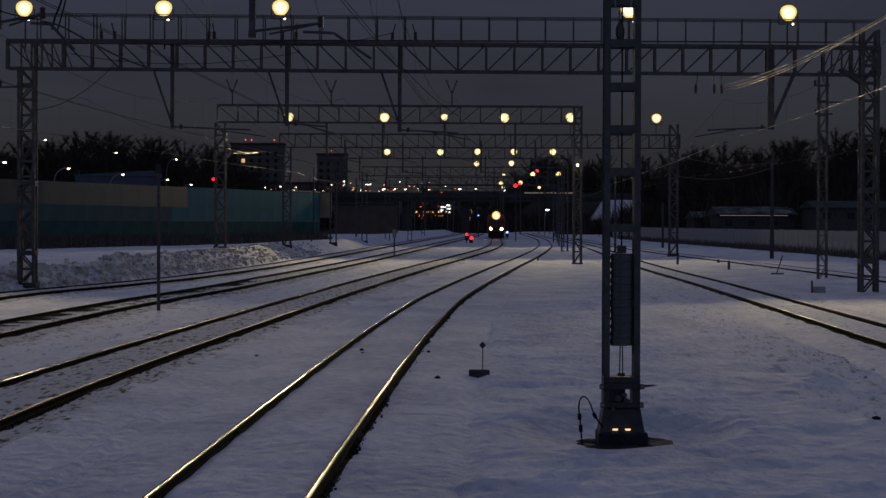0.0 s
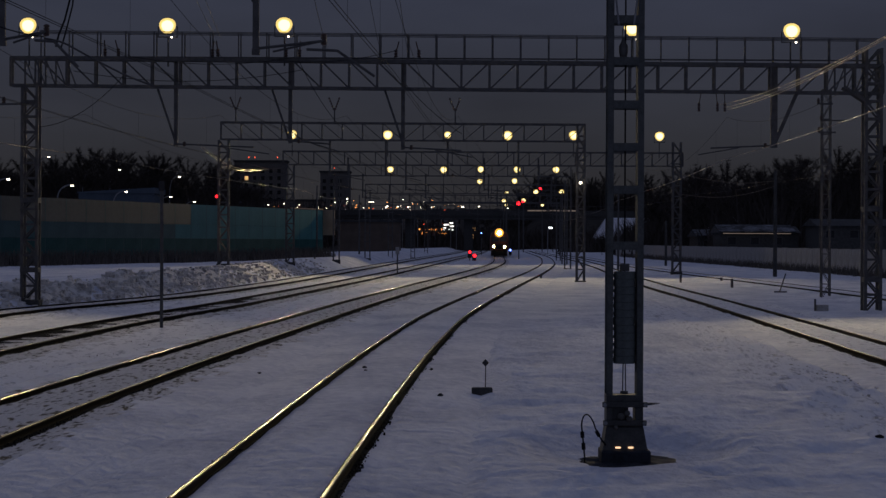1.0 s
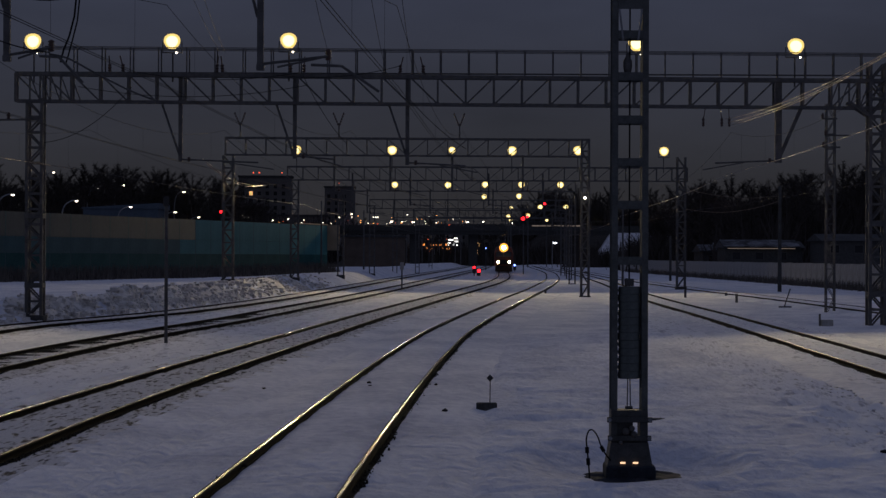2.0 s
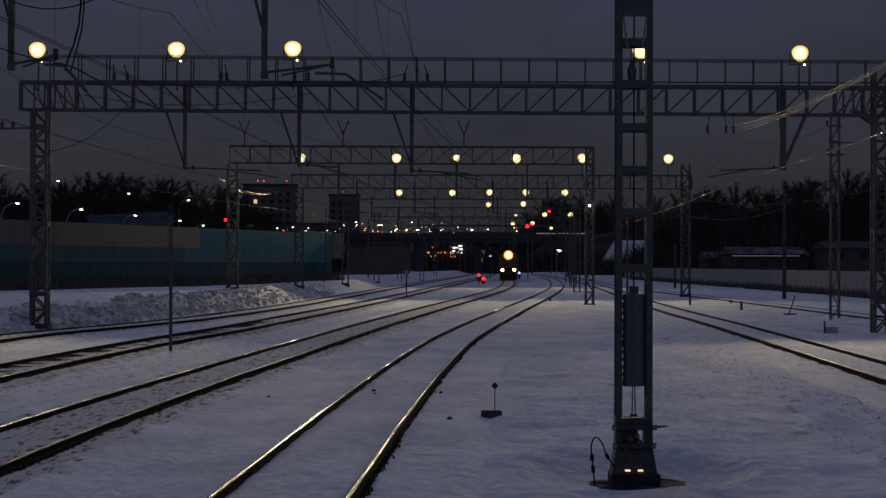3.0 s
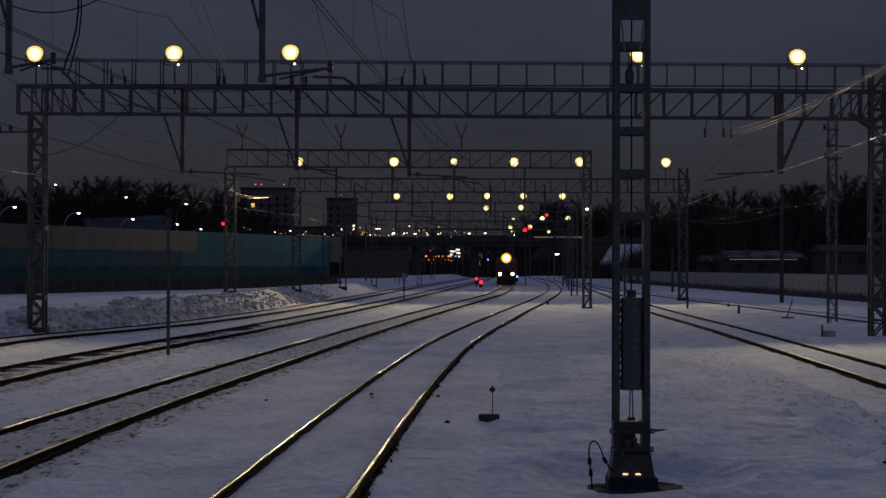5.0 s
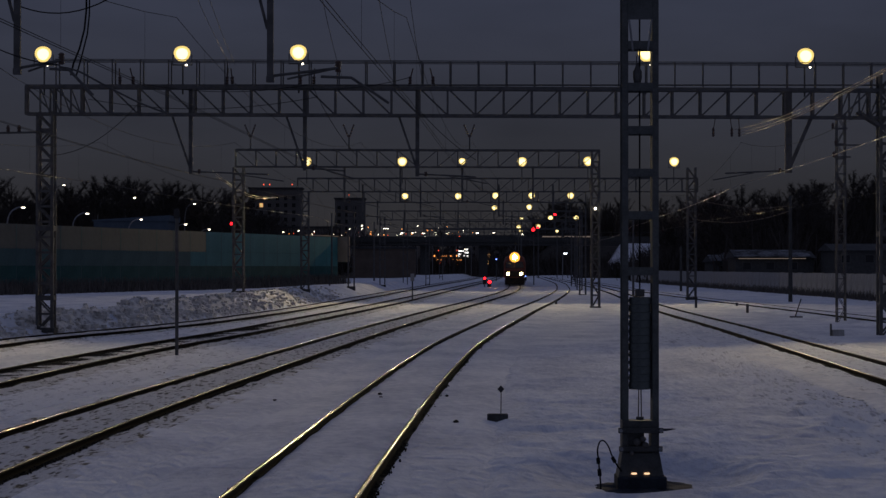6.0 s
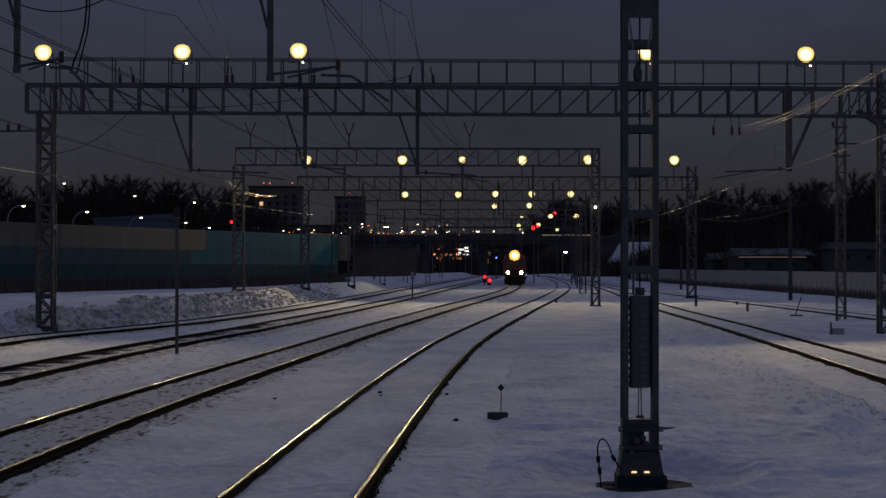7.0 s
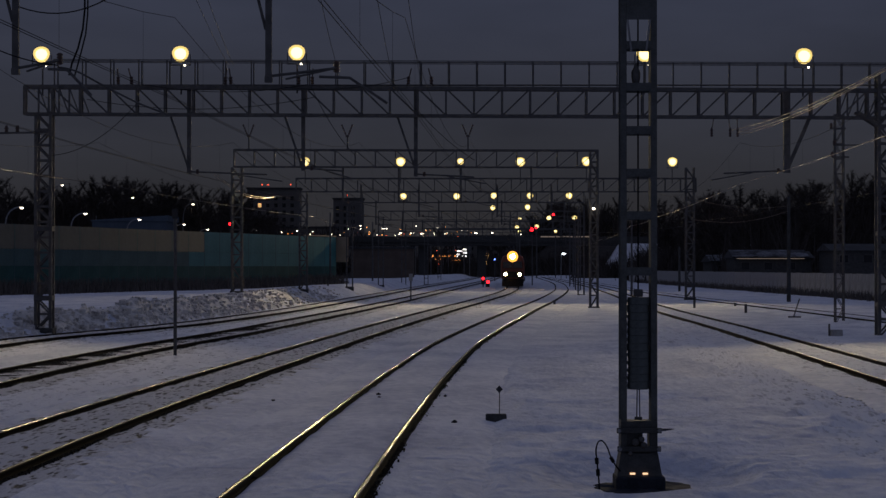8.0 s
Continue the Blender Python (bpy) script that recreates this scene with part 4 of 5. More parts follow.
def post(name, x, y, h, r, label, category, material=None, taper=0.8, z=None):
    z = ground_z(x, y) if z is None else z
    ob = empty(name, x, y, z, label, category)
    bm = bmesh.new()
    lathe(bm, [(r * 1.05, -0.4), (r, 0.0), (r * (1 + taper) / 2, h * 0.5), (r * taper, h - 0.02), (r * taper * 0.6, h)], n=12)
    part("shaft", bm, material or OLD_STEEL, ob, smooth=True)
    return ob


slim = post("steel_post", -8.46, 67.9, 4.85, 0.055, "slim dark steel post beside the siding", "post", taper=0.95)
bm = bmesh.new()
box(bm, -0.09, 0.09, -0.08, -0.06, 4.55, 4.85, 0.005)
part("plate", bm, SIGN_DARK, slim)
km = post("marker_post", -2.65, 177, 2.5, 0.06, "thin marker post with a small plate between tracks", "post", taper=1.0)
bm = bmesh.new()
box(bm, -0.16, 0.16, -0.1, -0.07, 1.9, 2.5, 0.01)
part("plate", bm, CONCRETE, km)
post("concrete_mast", 28.0, 174, 8.6, 0.17, "tapered concrete mast beside the outer track", "mast", DARK_CONCRETE, 0.7)
post("concrete_mast", 27.5, 250, 5.2, 0.15, "short concrete mast beside the outer track", "mast", DARK_CONCRETE, 0.8)
for x, y in ((18.0, 205), (-12.6, 240), (-9.5, 290)):
    post("lamp_post", x, y, 8.0, 0.12, "dark tapered post beside the yard", "post", OLD_STEEL, 0.6)

# low marker on its block
mk = empty("track_marker", 1.03, 39.3, ground_z(1.03, 39.3) - 0.02, "small diamond marker on a rod in a concrete block", "marker")
bm = bmesh.new()
box(bm, -0.25, 0.13, -0.09, 0.09, -0.08, 0.13, 0.02)
part("block", bm, DARK_CONCRETE, mk)
bm = bmesh.new()
rod(bm, (0, 0, 0.1), (0.005, 0, 0.55), 0.009)
part("rod", bm, OLD_STEEL, mk)
bm = bmesh.new()
v = [bm.verts.new((x, y, z)) for y in (-0.012, 0.012) for x, z in ((0, 0.51), (0.064, 0.58), (0, 0.65), (-0.064, 0.58))]
bm.faces.new(v[:4])
bm.faces.new(v[:3:-1])
for i in range(4):
    bm.faces.new((v[i], v[4 + i], v[4 + (i + 1) % 4], v[(i + 1) % 4]))
part("diamond_plate", bm, SIGN_DARK, mk)

# point lever and cable cabinet by the outer track
lv = empty("point_lever", 19.3, 118, ground_z(19.3, 118), "hand point lever standing in the snow", "point lever")
bm = bmesh.new()
bar(bm, (-0.35, 0, 0.05), (0.35, 0, 0.05), 0.12, 0.08)
part("foot", bm, OLD_STEEL, lv)
bm = bmesh.new()
rod(bm, (-0.05, 0, 0.05), (0.28, 0, 1.05), 0.035)
part("lever", bm, OLD_STEEL, lv)
cab = empty("cable_cabinet", 16.1, 88, ground_z(16.1, 88), "small grey cable cabinet in the snow", "cabinet")
bm = bmesh.new()
box(bm, -0.22, 0.24, -0.18, 0.18, -0.1, 0.26, 0.02)
part("body", bm, CONCRETE, cab)
bm = bmesh.new()
box(bm, -0.32, -0.25, -0.05, 0.05, -0.1, 0.5, 0.01)
part("stake", bm, OLD_STEEL, cab)
for x, y in ((20.4, 150), (17.2, 147), (18.6, 132), (-11.5, 215), (8.3, 160)):
    st = empty("trackside_stake", x, y, ground_z(x, y), "short dark stake beside the rails", "stake", "trackside stakes")
    bm = bmesh.new()
    box(bm, -0.08, 0.08, -0.05, 0.05, -0.1, 0.55, 0.015)
    part("stake", bm, OLD_STEEL, st)

# ---- noise barrier behind the sidings ----
def noise_barrier():
    a, b = Vector((-46.0, 136.0, 0)), Vector((-12.6, 252.0, 0))
    d = (b - a).normalized()
    ang = math.degrees(math.atan2(d.y, d.x))
    n = 30
    step = (b - a).length / n
    bar_ = empty("noise_barrier", a.x, a.y, 1.05, "tall noise barrier of teal and grey panels behind the snow", "noise barrier")
    bar_.matrix_world = pose(a.x, a.y, 1.05, 0, 0, ang)
    made = {}
    for i in range(n):
        grey = i < 20
        for k, (z0, z1, m) in enumerate(((-1.8, 1.7, DARK_PANEL), (1.7, 3.1, GREEN_PANEL if i > 18 else MID_PANEL), (3.1, 5.1, GREY_PANEL if grey else GREEN_PANEL))):
            key = (k, m.name)
            if key not in made:
                bm = bmesh.new()
                box(bm, 0.062, step - 0.062, -0.05, 0.05, z0 + 0.004, z1 - 0.004)
                made[key] = part("panel", bm, m, bar_)
                made[key].location = (i * step, 0, 0)
            else:
                again(made[key], i * step, 0, 0)
    bm = bmesh.new()
    box(bm, -0.06, 0.06, -0.055, 0.055, -1.8, 5.12, 0.01)
    p = part("barrier_post", bm, MID_PANEL, bar_)
    for i in range(1, n + 1):
        again(p, i * step, 0, 0)
    bm = bmesh.new()
    box(bm, n * step + 0.07, n * step + 0.17, -1.5, 0.05, 2.2, 5.15)
    part("end_panel", bm, BEIGE_PANEL, bar_, "beige end panel")
    bm = bmesh.new()
    box(bm, n * step - 11, n * step + 0.06, -0.13, 0.12, 5.13, 5.27, 0.02)
    part("end_cap", bm, BEIGE_PANEL, bar_, "beige end panel")


noise_barrier()


def tuft_strip(name, pts, count, spread, h, label):
    verts, faces = [], []
    for i in range(count):
        t = random.random() * (len(pts) - 1)
        k = min(int(t), len(pts) - 2)
        x = pts[k][0] + (pts[k + 1][0] - pts[k][0]) * (t - k) + random.gauss(0, spread)
        y = pts[k][1] + (pts[k + 1][1] - pts[k][1]) * (t - k) + random.gauss(0, spread)
        z = ground_z(x, y) - 0.05
        hh = h * random.uniform(0.4, 1.2)
        a, w = random.uniform(0, 3.14), 0.05
        lx, ly = random.gauss(0, 0.15) * hh, random.gauss(0, 0.15) * hh
        b = len(verts)
        verts += [(x - w * math.cos(a), y - w * math.sin(a), z), (x + w * math.cos(a), y + w * math.sin(a), z), (x + lx, y + ly, z + hh)]
        faces.append((b, b + 1, b + 2))
    me = bpy.data.meshes.new(name)
    me.from_pydata(verts, [], faces)
    me.materials.append(GRASS)
    tagged(new(name, me), label, "grass", kind="stuff")


tuft_strip("dry_grass", [(-43, 130), (-33, 165), (-23, 200), (-12, 245)], 12000, 0.8, 1.2, "dry dead grass along the barrier's foot")
tuft_strip("dry_grass", [(36.2, 150), (36.2, 250), (36.2, 400)], 5000, 0.4, 0.8, "dry dead grass along the concrete wall")
tuft_strip("dry_weeds", [(-7.8, 40), (-7.7, 62), (-6.9, 90)], 90, 0.6, 0.07, "scattered weed stalks between the tracks")

def pebbles():
    rc = random.Random(8)
    for x, y, r in ((-2.4, 27.2, 0.035), (-1.35, 45, 0.04), (-1.3, 44, 0.03), (0.05, 44.5, 0.03), (0.2, 37, 0.04), (6.0, 27.5, 0.06), (6.1, 29, 0.05), (7.1, 31, 0.05), (-3.4, 43, 0.03)):
        bm = bmesh.new()
        bmesh.ops.create_icosphere(bm, subdivisions=1, radius=r)
        for v in bm.verts:
            v.co = Vector((v.co.x * 1.5, v.co.y, v.co.z * 0.8)) * rc.uniform(0.75, 1.2)
        st = part("stone", bm, BALLAST)
        st.location = (x, y, ground_z(x, y) + 0.01 if abs(x - line_x(TRACK_A, y)) > 2.4 else -0.05)
        tagged(st, "small dark ballast stone lying on snow", "stone", "loose stones")


pebbles()
# low dark disc for a small dark oval spot in the snow
stub = empty("dark_snow_disc", 3.77, 36.0, ground_z(3.77, 36.0) - 0.055, "low dark round disc in the snow", "pit lid")
part("lid", lathe(bmesh.new(), [(0.24, -0.1), (0.24, 0.03), (0.21, 0.055), (0.05, 0.06)], n=20), DARK_BLUE_GREY, stub, smooth=True)


def clods():
    rc = random.Random(21)
    verts, faces = [], []
    for i in range(2600):
        y = rc.triangular(68, 205, 80)
        d = rc.gauss(3.6, 1.1) if rc.random() < 0.8 else rc.uniform(1.8, 3)
        x = line_x(TRACK_D, y) - d
        z = ground_z(x, y)
        r = rc.uniform(0.03, 0.16) * (0.5 + rc.random())
        b = len(verts)
        for k in range(8):
            sx, sy, sz = (k & 1) * 2 - 1, (k >> 1 & 1) * 2 - 1, (k >> 2) * 2 - 1
            verts.append((x + sx * r * rc.uniform(0.5, 1.1), y + sy * r * rc.uniform(0.5, 1.1), z + sz * r * rc.uniform(0.4, 0.9)))
        faces += [tuple(b + k for k in f) for f in ((0, 2, 3, 1), (4, 5, 7, 6), (0, 1, 5, 4), (2, 6, 7, 3), (0, 4, 6, 2), (1, 3, 7, 5))]
    for i in range(420):
        y = rc.uniform(24, 48)
        x = line_x(TRACK_E, y) - 1.6 - abs(rc.gauss(0, 0.8))
        z = ground_z(x, y)
        r = rc.uniform(0.008, 0.03)
        b = len(verts)
        for k in range(8):
            sx, sy, sz = (k & 1) * 2 - 1, (k >> 1 & 1) * 2 - 1, (k >> 2) * 2 - 1
            verts.append((x + sx * r * rc.uniform(0.5, 1.4), y + sy * r * rc.uniform(0.5, 1.4), z + sz * r * rc.uniform(0.3, 0.8)))
        faces += [tuple(b + k for k in f) for f in ((0, 2, 3, 1), (4, 5, 7, 6), (0, 1, 5, 4), (2, 6, 7, 3), (0, 4, 6, 2), (1, 3, 7, 5))]
    me = bpy.data.meshes.new("snow_clods")
    me.from_pydata(verts, [], faces)
    me.materials.append(DIRTY_SNOW)
    tagged(new("snow_clods", me), "dirty frozen clods on the bank and trackside", "snow clods", kind="stuff")


clods()

# ---- concrete wall and low sheds on the far side ----
def concrete_wall():
    w = empty("concrete_wall", 37.0, 150, -0.3, "grey concrete panel wall beyond the outer track", "wall", kind="structure")
    bm = bmesh.new()
    box(bm, -0.08, 0.08, 0.06, 2.94, 0, 2.35, 0.02)
    p = part("panel", bm, CONCRETE, w)
    bm = bmesh.new()
    box(bm, -0.1, 0.1, -0.055, 0.055, 0, 2.37, 0.01)
    q = part("wall_post", bm, CONCRETE, w)
    for i in range(1, 92):
        again(p, random.uniform(-0.015, 0.015), i * 3, random.uniform(-0.03, 0.03))
        again(q, 0, i * 3, 0)


concrete_wall()


def shed(x0, x1, y0, y1, h, label, lit=False):
    s = empty("shed", x0, y0, ground_z(x0, y0), label, "shed", "low sheds")
    w, d = x1 - x0, y1 - y0
    bm = bmesh.new()
    box(bm, 0, w, 0, d, -1.5, h)
    part("wall", bm, DARK_CONCRETE, s)
    bm = bmesh.new()
    v = [bm.verts.new(c) for c in ((-0.4, -0.5, h), (w + 0.4, -0.5, h), (w + 0.4, d + 0.5, h), (-0.4, d + 0.5, h), (-0.4, d / 2, h + 0.9), (w + 0.4, d / 2, h + 0.9))]
    for f in ((0, 1, 5, 4), (2, 3, 4, 5), (1, 2, 5), (3, 0, 4), (3, 2, 1, 0)):
        bm.faces.new([v[i] for i in f])
    part("roof", bm, DARK_ROOF, s)
    bm = bmesh.new()
    cover = 0.97 if lit else 0.6
    v = [bm.verts.new(c) for c in ((-0.3, -0.4, h + 0.12), (w * cover, -0.4, h + 0.12), (w * cover, d / 2, h + 1.0), (-0.3, d / 2, h + 1.0))]
    bm.faces.new(v)
    g = bmesh.ops.extrude_face_region(bm, geom=bm.faces[:])
    bmesh.ops.translate(bm, vec=(0, 0, 0.1), verts=[q for q in g["geom"] if isinstance(q, bmesh.types.BMVert)])
    if h < 4.5:
        part("snow_cover", bm, ROOF_SNOW, s, "patchy thawing snow on the roof")
    else:
        bm.free()
    if lit:
        bm = bmesh.new()
        box(bm, 0.2, w - 1.0, -0.62, -0.5, h - 0.12, h - 0.04)
        part("eave_light", bm, EAVE_GLOW, s, "warm strip light under the eave")
    for i in range(int(w / 3)):
        win = part("window", box(bmesh.new(), 0.8 + i * 3, 2.0 + i * 3, -0.06, 0.02, h - 1.6, h - 0.5, 0.01), OLD_STEEL, s)
        part("pane", box(bmesh.new(), 0.9 + i * 3, 1.9 + i * 3, -0.09, -0.062, h - 1.5, h - 0.6), GLASS_DARK, win)


ROOF_SNOW = mat("thawing_roof_snow", (0.22, 0.225, 0.24), (0.03, 0.03, 0.032), rough=0.85, scale=0.5, fine=3, bump=0.5, depth=0.05, spread=(0.42, 0.62))
EAVE_GLOW = glow("eave_strip", (1.0, 0.74, 0.50), 0.10)
shed(38.0, 48.0, 280, 288, 4.0, "low dark shed with a lit eave and snowy roof", True)
shed(49.0, 62.0, 270, 280, 4.9, "low dark shed with a snowy roof")
shed(40.0, 47.0, 320, 330, 3.6, "low dark shed with a snowy roof")

# ---- overpass across the line ----
def overpass():
    o = empty("overpass", 0, 600, 0, "dark concrete road overpass across the railway", "bridge")
    part("deck", box(bmesh.new(), -75, 95, -6, 6, 8.7, 10.4, 0.05), DARK_CONCRETE, o)
    part("parapet", box(bmesh.new(), -75, 95, -6.3, -6.0, 9.6, 11.2, 0.03), DARK_CONCRETE, o)
    for x in (-28, -5.6, 10.8, 42):
        bm = bmesh.new()
        box(bm, x - 1.2, x + 1.2, -4, 4, -1.0, 8.69, 0.1)
        part("pier", bm, DARK_CONCRETE, o)
    # lamplight on the snowy railing, painted in as a dim glowing strip
    bm = bmesh.new()
    box(bm, 27, 41, -6.36, -6.3, 11.0, 11.3)
    part("lit_railing_strip", bm, EAVE_GLOW, o, "dim glowing strip standing in for the lit snowy railing")
    for k in range(60):
        bm = bmesh.new()
        box(bm, -0.05, 0.05, -6.25, -6.15, 11.2, 12.3)
        if k == 0:
            rp = part("railing_post", bm, OLD_STEEL, o)
            rp.location.x = -70
        else:
            bm.free()
            again(rp, -70 + k * 2.7, 0, 0)
    part("handrail", box(bmesh.new(), -75, 95, -6.26, -6.14, 12.3, 12.4), OLD_STEEL, o)
    # snowy ramp
    bm = bmesh.new()
    v = [bm.verts.new(c) for c in ((42.4, -14, -0.5), (48.5, -9, 9.3), (120, -9, 9.3), (120, -24, -0.5), (44, 20, -0.5), (50, 12, 9.3), (120, 12, 9.3), (120, 24, -0.5))]
    for f in ((0, 3, 2, 1), (0, 1, 5, 4), (1, 2, 6, 5), (4, 5, 6, 7), (3, 7, 6, 2), (0, 4, 7, 3)):
        bm.faces.new([v[i] for i in f])
    bmesh.ops.subdivide_edges(bm, edges=bm.edges[:], cuts=6, use_grid_fill=True)
    for q in bm.verts:
        q.co += Vector((0.6, 0.6, 0.5)) * noise.noise(q.co * 0.15)
    part("embankment", bm, PITTED_SNOW, o, "snow-covered embankment slope", True)


overpass()


# ---- lamps in the distance ----
def street_lamp(x, y, z, lean, glow_mat, r=0.3, label="curved street lamp, lit, behind the barrier", arm=1.8):
    zg = ground_z(x, y) - 0.2 if y < 520 else -0.3
    s = empty("street_lamp", x, y, zg, label, "street lamp", "street lamps")
    h = z - zg
    tube("pole", rounded([(-lean * arm, 0, -0.3), (-lean * arm, 0, h * 0.6), (-lean * arm * 0.95, 0, h * 0.82), (-lean * arm * 0.75, 0, h * 0.94), (-lean * arm * 0.35, 0, h * 0.995), (0, 0, h + 0.05)], 3), 0.08, STEEL, s)
    bm = bmesh.new()
    lathe(bm, [(r * 0.4, 0.16), (r * 0.9, 0.08), (r, 0.02), (r * 0.95, 0.0)], (0, 0, h), n=12)
    head = part("lamp_head", bm, OLD_STEEL, s, smooth=True)
    bm = bmesh.new()
    lathe(bm, [(r * 0.9, 0.01), (r * 0.8, -r * 0.35), (r * 0.4, -r * 0.6), (0.02, -r * 0.65)], (0, 0, h), n=12)
    part("lens", bm, glow_mat, head, "glowing lens", True)


for x, y, z in ((-44.7, 228, 9.0), (-42.1, 253, 9.0), (-40.1, 284, 9.0), (-38.2, 317, 9.0), (-39.2, 358, 9.0)):
    street_lamp(x, y, z, 1, STREET_GLOW, 0.23)
for x, y, z in ((-70, 395, 17.8), (-62, 395, 14.8), (-57, 395, 15.5), (-46, 395, 14.3), (-49, 480, 12.0), (-43, 480, 11.6), (-41.5, 480, 11.2), (-40, 500, 10.9), (-36, 480, 10.6), (-34, 500, 11.2), (-31, 500, 10.4), (-26, 500, 10.4), (-20, 520, 12.8)):
    street_lamp(x, y, z, 1, STREET_GLOW, 0.27, "distant street lamp, lit, on the hill")
# floodlights far down the line, on their masts
for x, y, z, r in ((8.0, 345, 12.2, 0.42), (13.6, 345, 12.3, 0.45), (20.7, 420, 12.3, 0.5), (25.7, 420, 12.3, 0.5), (17.0, 475, 13.4, 0.36), (18.7, 543, 12.8, 0.55), (23.7, 543, 13.0, 0.55), (21.0, 592, 12.6, 0.45), (31.0, 592, 12.6, 0.45)):
    floodlight(x, y, z, r, 3.4 if y < 450 else z + 0.5)
for x, z in ((7.8, 13.6), (9.4, 12.5), (13.9, 12.6), (-17, 13.8), (-12, 12.6), (-8.4, 12.8), (-6.0, 12.4), (22, 12.2)):
    street_lamp(x, 612, z, 1, STREET_GLOW, 0.45, "distant street lamp, lit, on the overpass")
street_lamp(26.7, 475, 5.8, 1, COOL_GLOW, 0.5, "low cool white yard lamp, lit", 0.6)
yl = empty("mast_lamp", 10.2, 145.4, 6.6, "tiny round lamp, lit, on the gantry mast", "lamp")
part("lens", lathe(bmesh.new(), [(0.02, -0.09), (0.08, -0.05), (0.09, 0.0), (0.05, 0.07)], n=12), STREET_GLOW, yl, "glowing lens", True)
part("arm", bar(bmesh.new(), (0, 0.02, 0.06), (0.0, 0.4, 0.12), 0.04), OLD_STEEL, yl)


# ---- signals ----
def signal(x, y, z, h, lights, label):
    s = empty("railway_signal", x, y, z, label, "railway signal", "railway signals")
    part("post", rod(bmesh.new(), (0, 0.15, -0.3), (0, 0.15, h), 0.09), OLD_STEEL, s)
    n = max(2, len(lights))
    part("backboard", box(bmesh.new(), -0.28, 0.28, 0.0, 0.12, h - 0.45 * n, h + 0.2, 0.03), SIGN_DARK, s)
    for dx, dz, m, r in lights:
        lamp = part("hood", lathe(bmesh.new(), [(r * 1.15, 0.05), (r * 1.2, -0.12), (r * 1.1, -0.12)], (dx, 0, h + dz), "y", 12), SIGN_DARK, s)
        part("lens", lathe(bmesh.new(), [(r, -0.121), (r * 0.7, -0.16), (0.01, -0.17)], (dx, 0, h + dz), "y", 12), m, lamp, "glowing lens", True)


signal(14.0, 337, -0.2, 9.0, [(-0.1, -0.2, RED_GLOW, 0.30), (0.6, 0.05, RED_GLOW, 0.2)], "mast signal showing red beside the line")
signal(21.5, 419.6, 9.6, 3.4, [(0, -0.1, RED_GLOW, 0.3)], "signal on a gantry showing red")
signal(6.35, 306, -0.3, 0.85, [(0.05, 0.0, RED_GLOW, 0.24)], "dwarf signal showing red in the snow")
signal(5.75, 308, -0.3, 1.4, [(0, -0.05, RED_GLOW, 0.2)], "dwarf signal showing red in the snow")
signal(15.0, 400, -0.3, 1.35, [(0, -0.05, BLUE_GLOW, 0.2)], "dwarf signal showing blue beside the line")
signal(10.6, 440, -0.3, 4.6, [(0, 0.0, BLUE_GLOW, 0.13)], "short signal showing blue beside the line")
signal(-36.5, 368, 6.0, 4.1, [(0, 0, RED_GLOW, 0.24)], "red lamp on a post by the road")


# ---- the town behind ----
def apartment_building(x, y, w, h, d, seed, lit, label, z=-0.5):
    rnd = random.Random(seed)
    b = empty("apartment_building", x, y, z, label, "building", "town buildings")
    part("wall", box(bmesh.new(), 0, w, 0, d, 0, h), FACADE, b)
    part("roof", box(bmesh.new(), -0.4, w + 0.4, -0.4, d + 0.4, h, h + 0.7), DARK_ROOF, b)
    first = {GLASS_DARK: None, WINDOW_GLOW: None}
    nx, nz = int(w / 3.4), int((h - 1) / 3.0)
    for i in range(nx):
        for k in range(nz):
            m = WINDOW_GLOW if rnd.random() < lit else GLASS_DARK
            p = (1.8 + i * 3.4, 0, 2.2 + k * 3.0)
            if first[m] is None:
                first[m] = part("window", box(bmesh.new(), -0.7, 0.7, -0.1, 0.02, -0.8, 0.8), m, b)
                first[m].location = p
            else:
                again(first[m], *p)


for x, y, w, h, lit in ((-82, 900, 22, 36, 0.03), (-48, 940, 13, 33, 0.05), (-58, 760, 20, 17, 0.06), (-30, 800, 26, 14, 0.12), (-96, 980, 24, 32, 0.03), (0, 900, 30, 16, 0.1), (36, 950, 22, 18, 0.05), (-34, 700, 16, 12, 0.05)):
    apartment_building(x, y, w, h, 12, int(x + 500), lit, "dark apartment block with few lit windows")
# lit shop hall and signboard under the overpass
hall = empty("shop_hall", -4.0, 690, -0.5, "low shop hall with orange lit windows", "building", "town buildings")
part("wall", box(bmesh.new(), 0, 10, 0, 8, 0, 7.5), FACADE, hall)
part("roof", box(bmesh.new(), -0.3, 10.3, -0.3, 8.3, 7.5, 8.0), DARK_ROOF, hall)
rnd = random.Random(5)
PALE_BLUE = mat("pale_blue_sheeting", (0.10, 0.125, 0.15), (0.07, 0.09, 0.11), rough=0.75, scale=0.4, fine=4, bump=0.1, depth=0.01)
wh = empty("warehouse", -49.0, 300, 0.5, "pale blue sheet-metal warehouse behind the barrier", "warehouse")
part("wall", box(bmesh.new(), 0, 10.4, 0, 12, 0, 8.6), PALE_BLUE, wh)
bm = bmesh.new()
v = [bm.verts.new(c) for c in ((-0.2, -0.2, 8.6), (10.6, -0.2, 8.6), (10.6, -0.2, 9.4), (-0.2, -0.2, 8.75), (-0.2, 12.2, 8.6), (10.6, 12.2, 8.6), (10.6, 12.2, 9.4), (-0.2, 12.2, 8.75))]
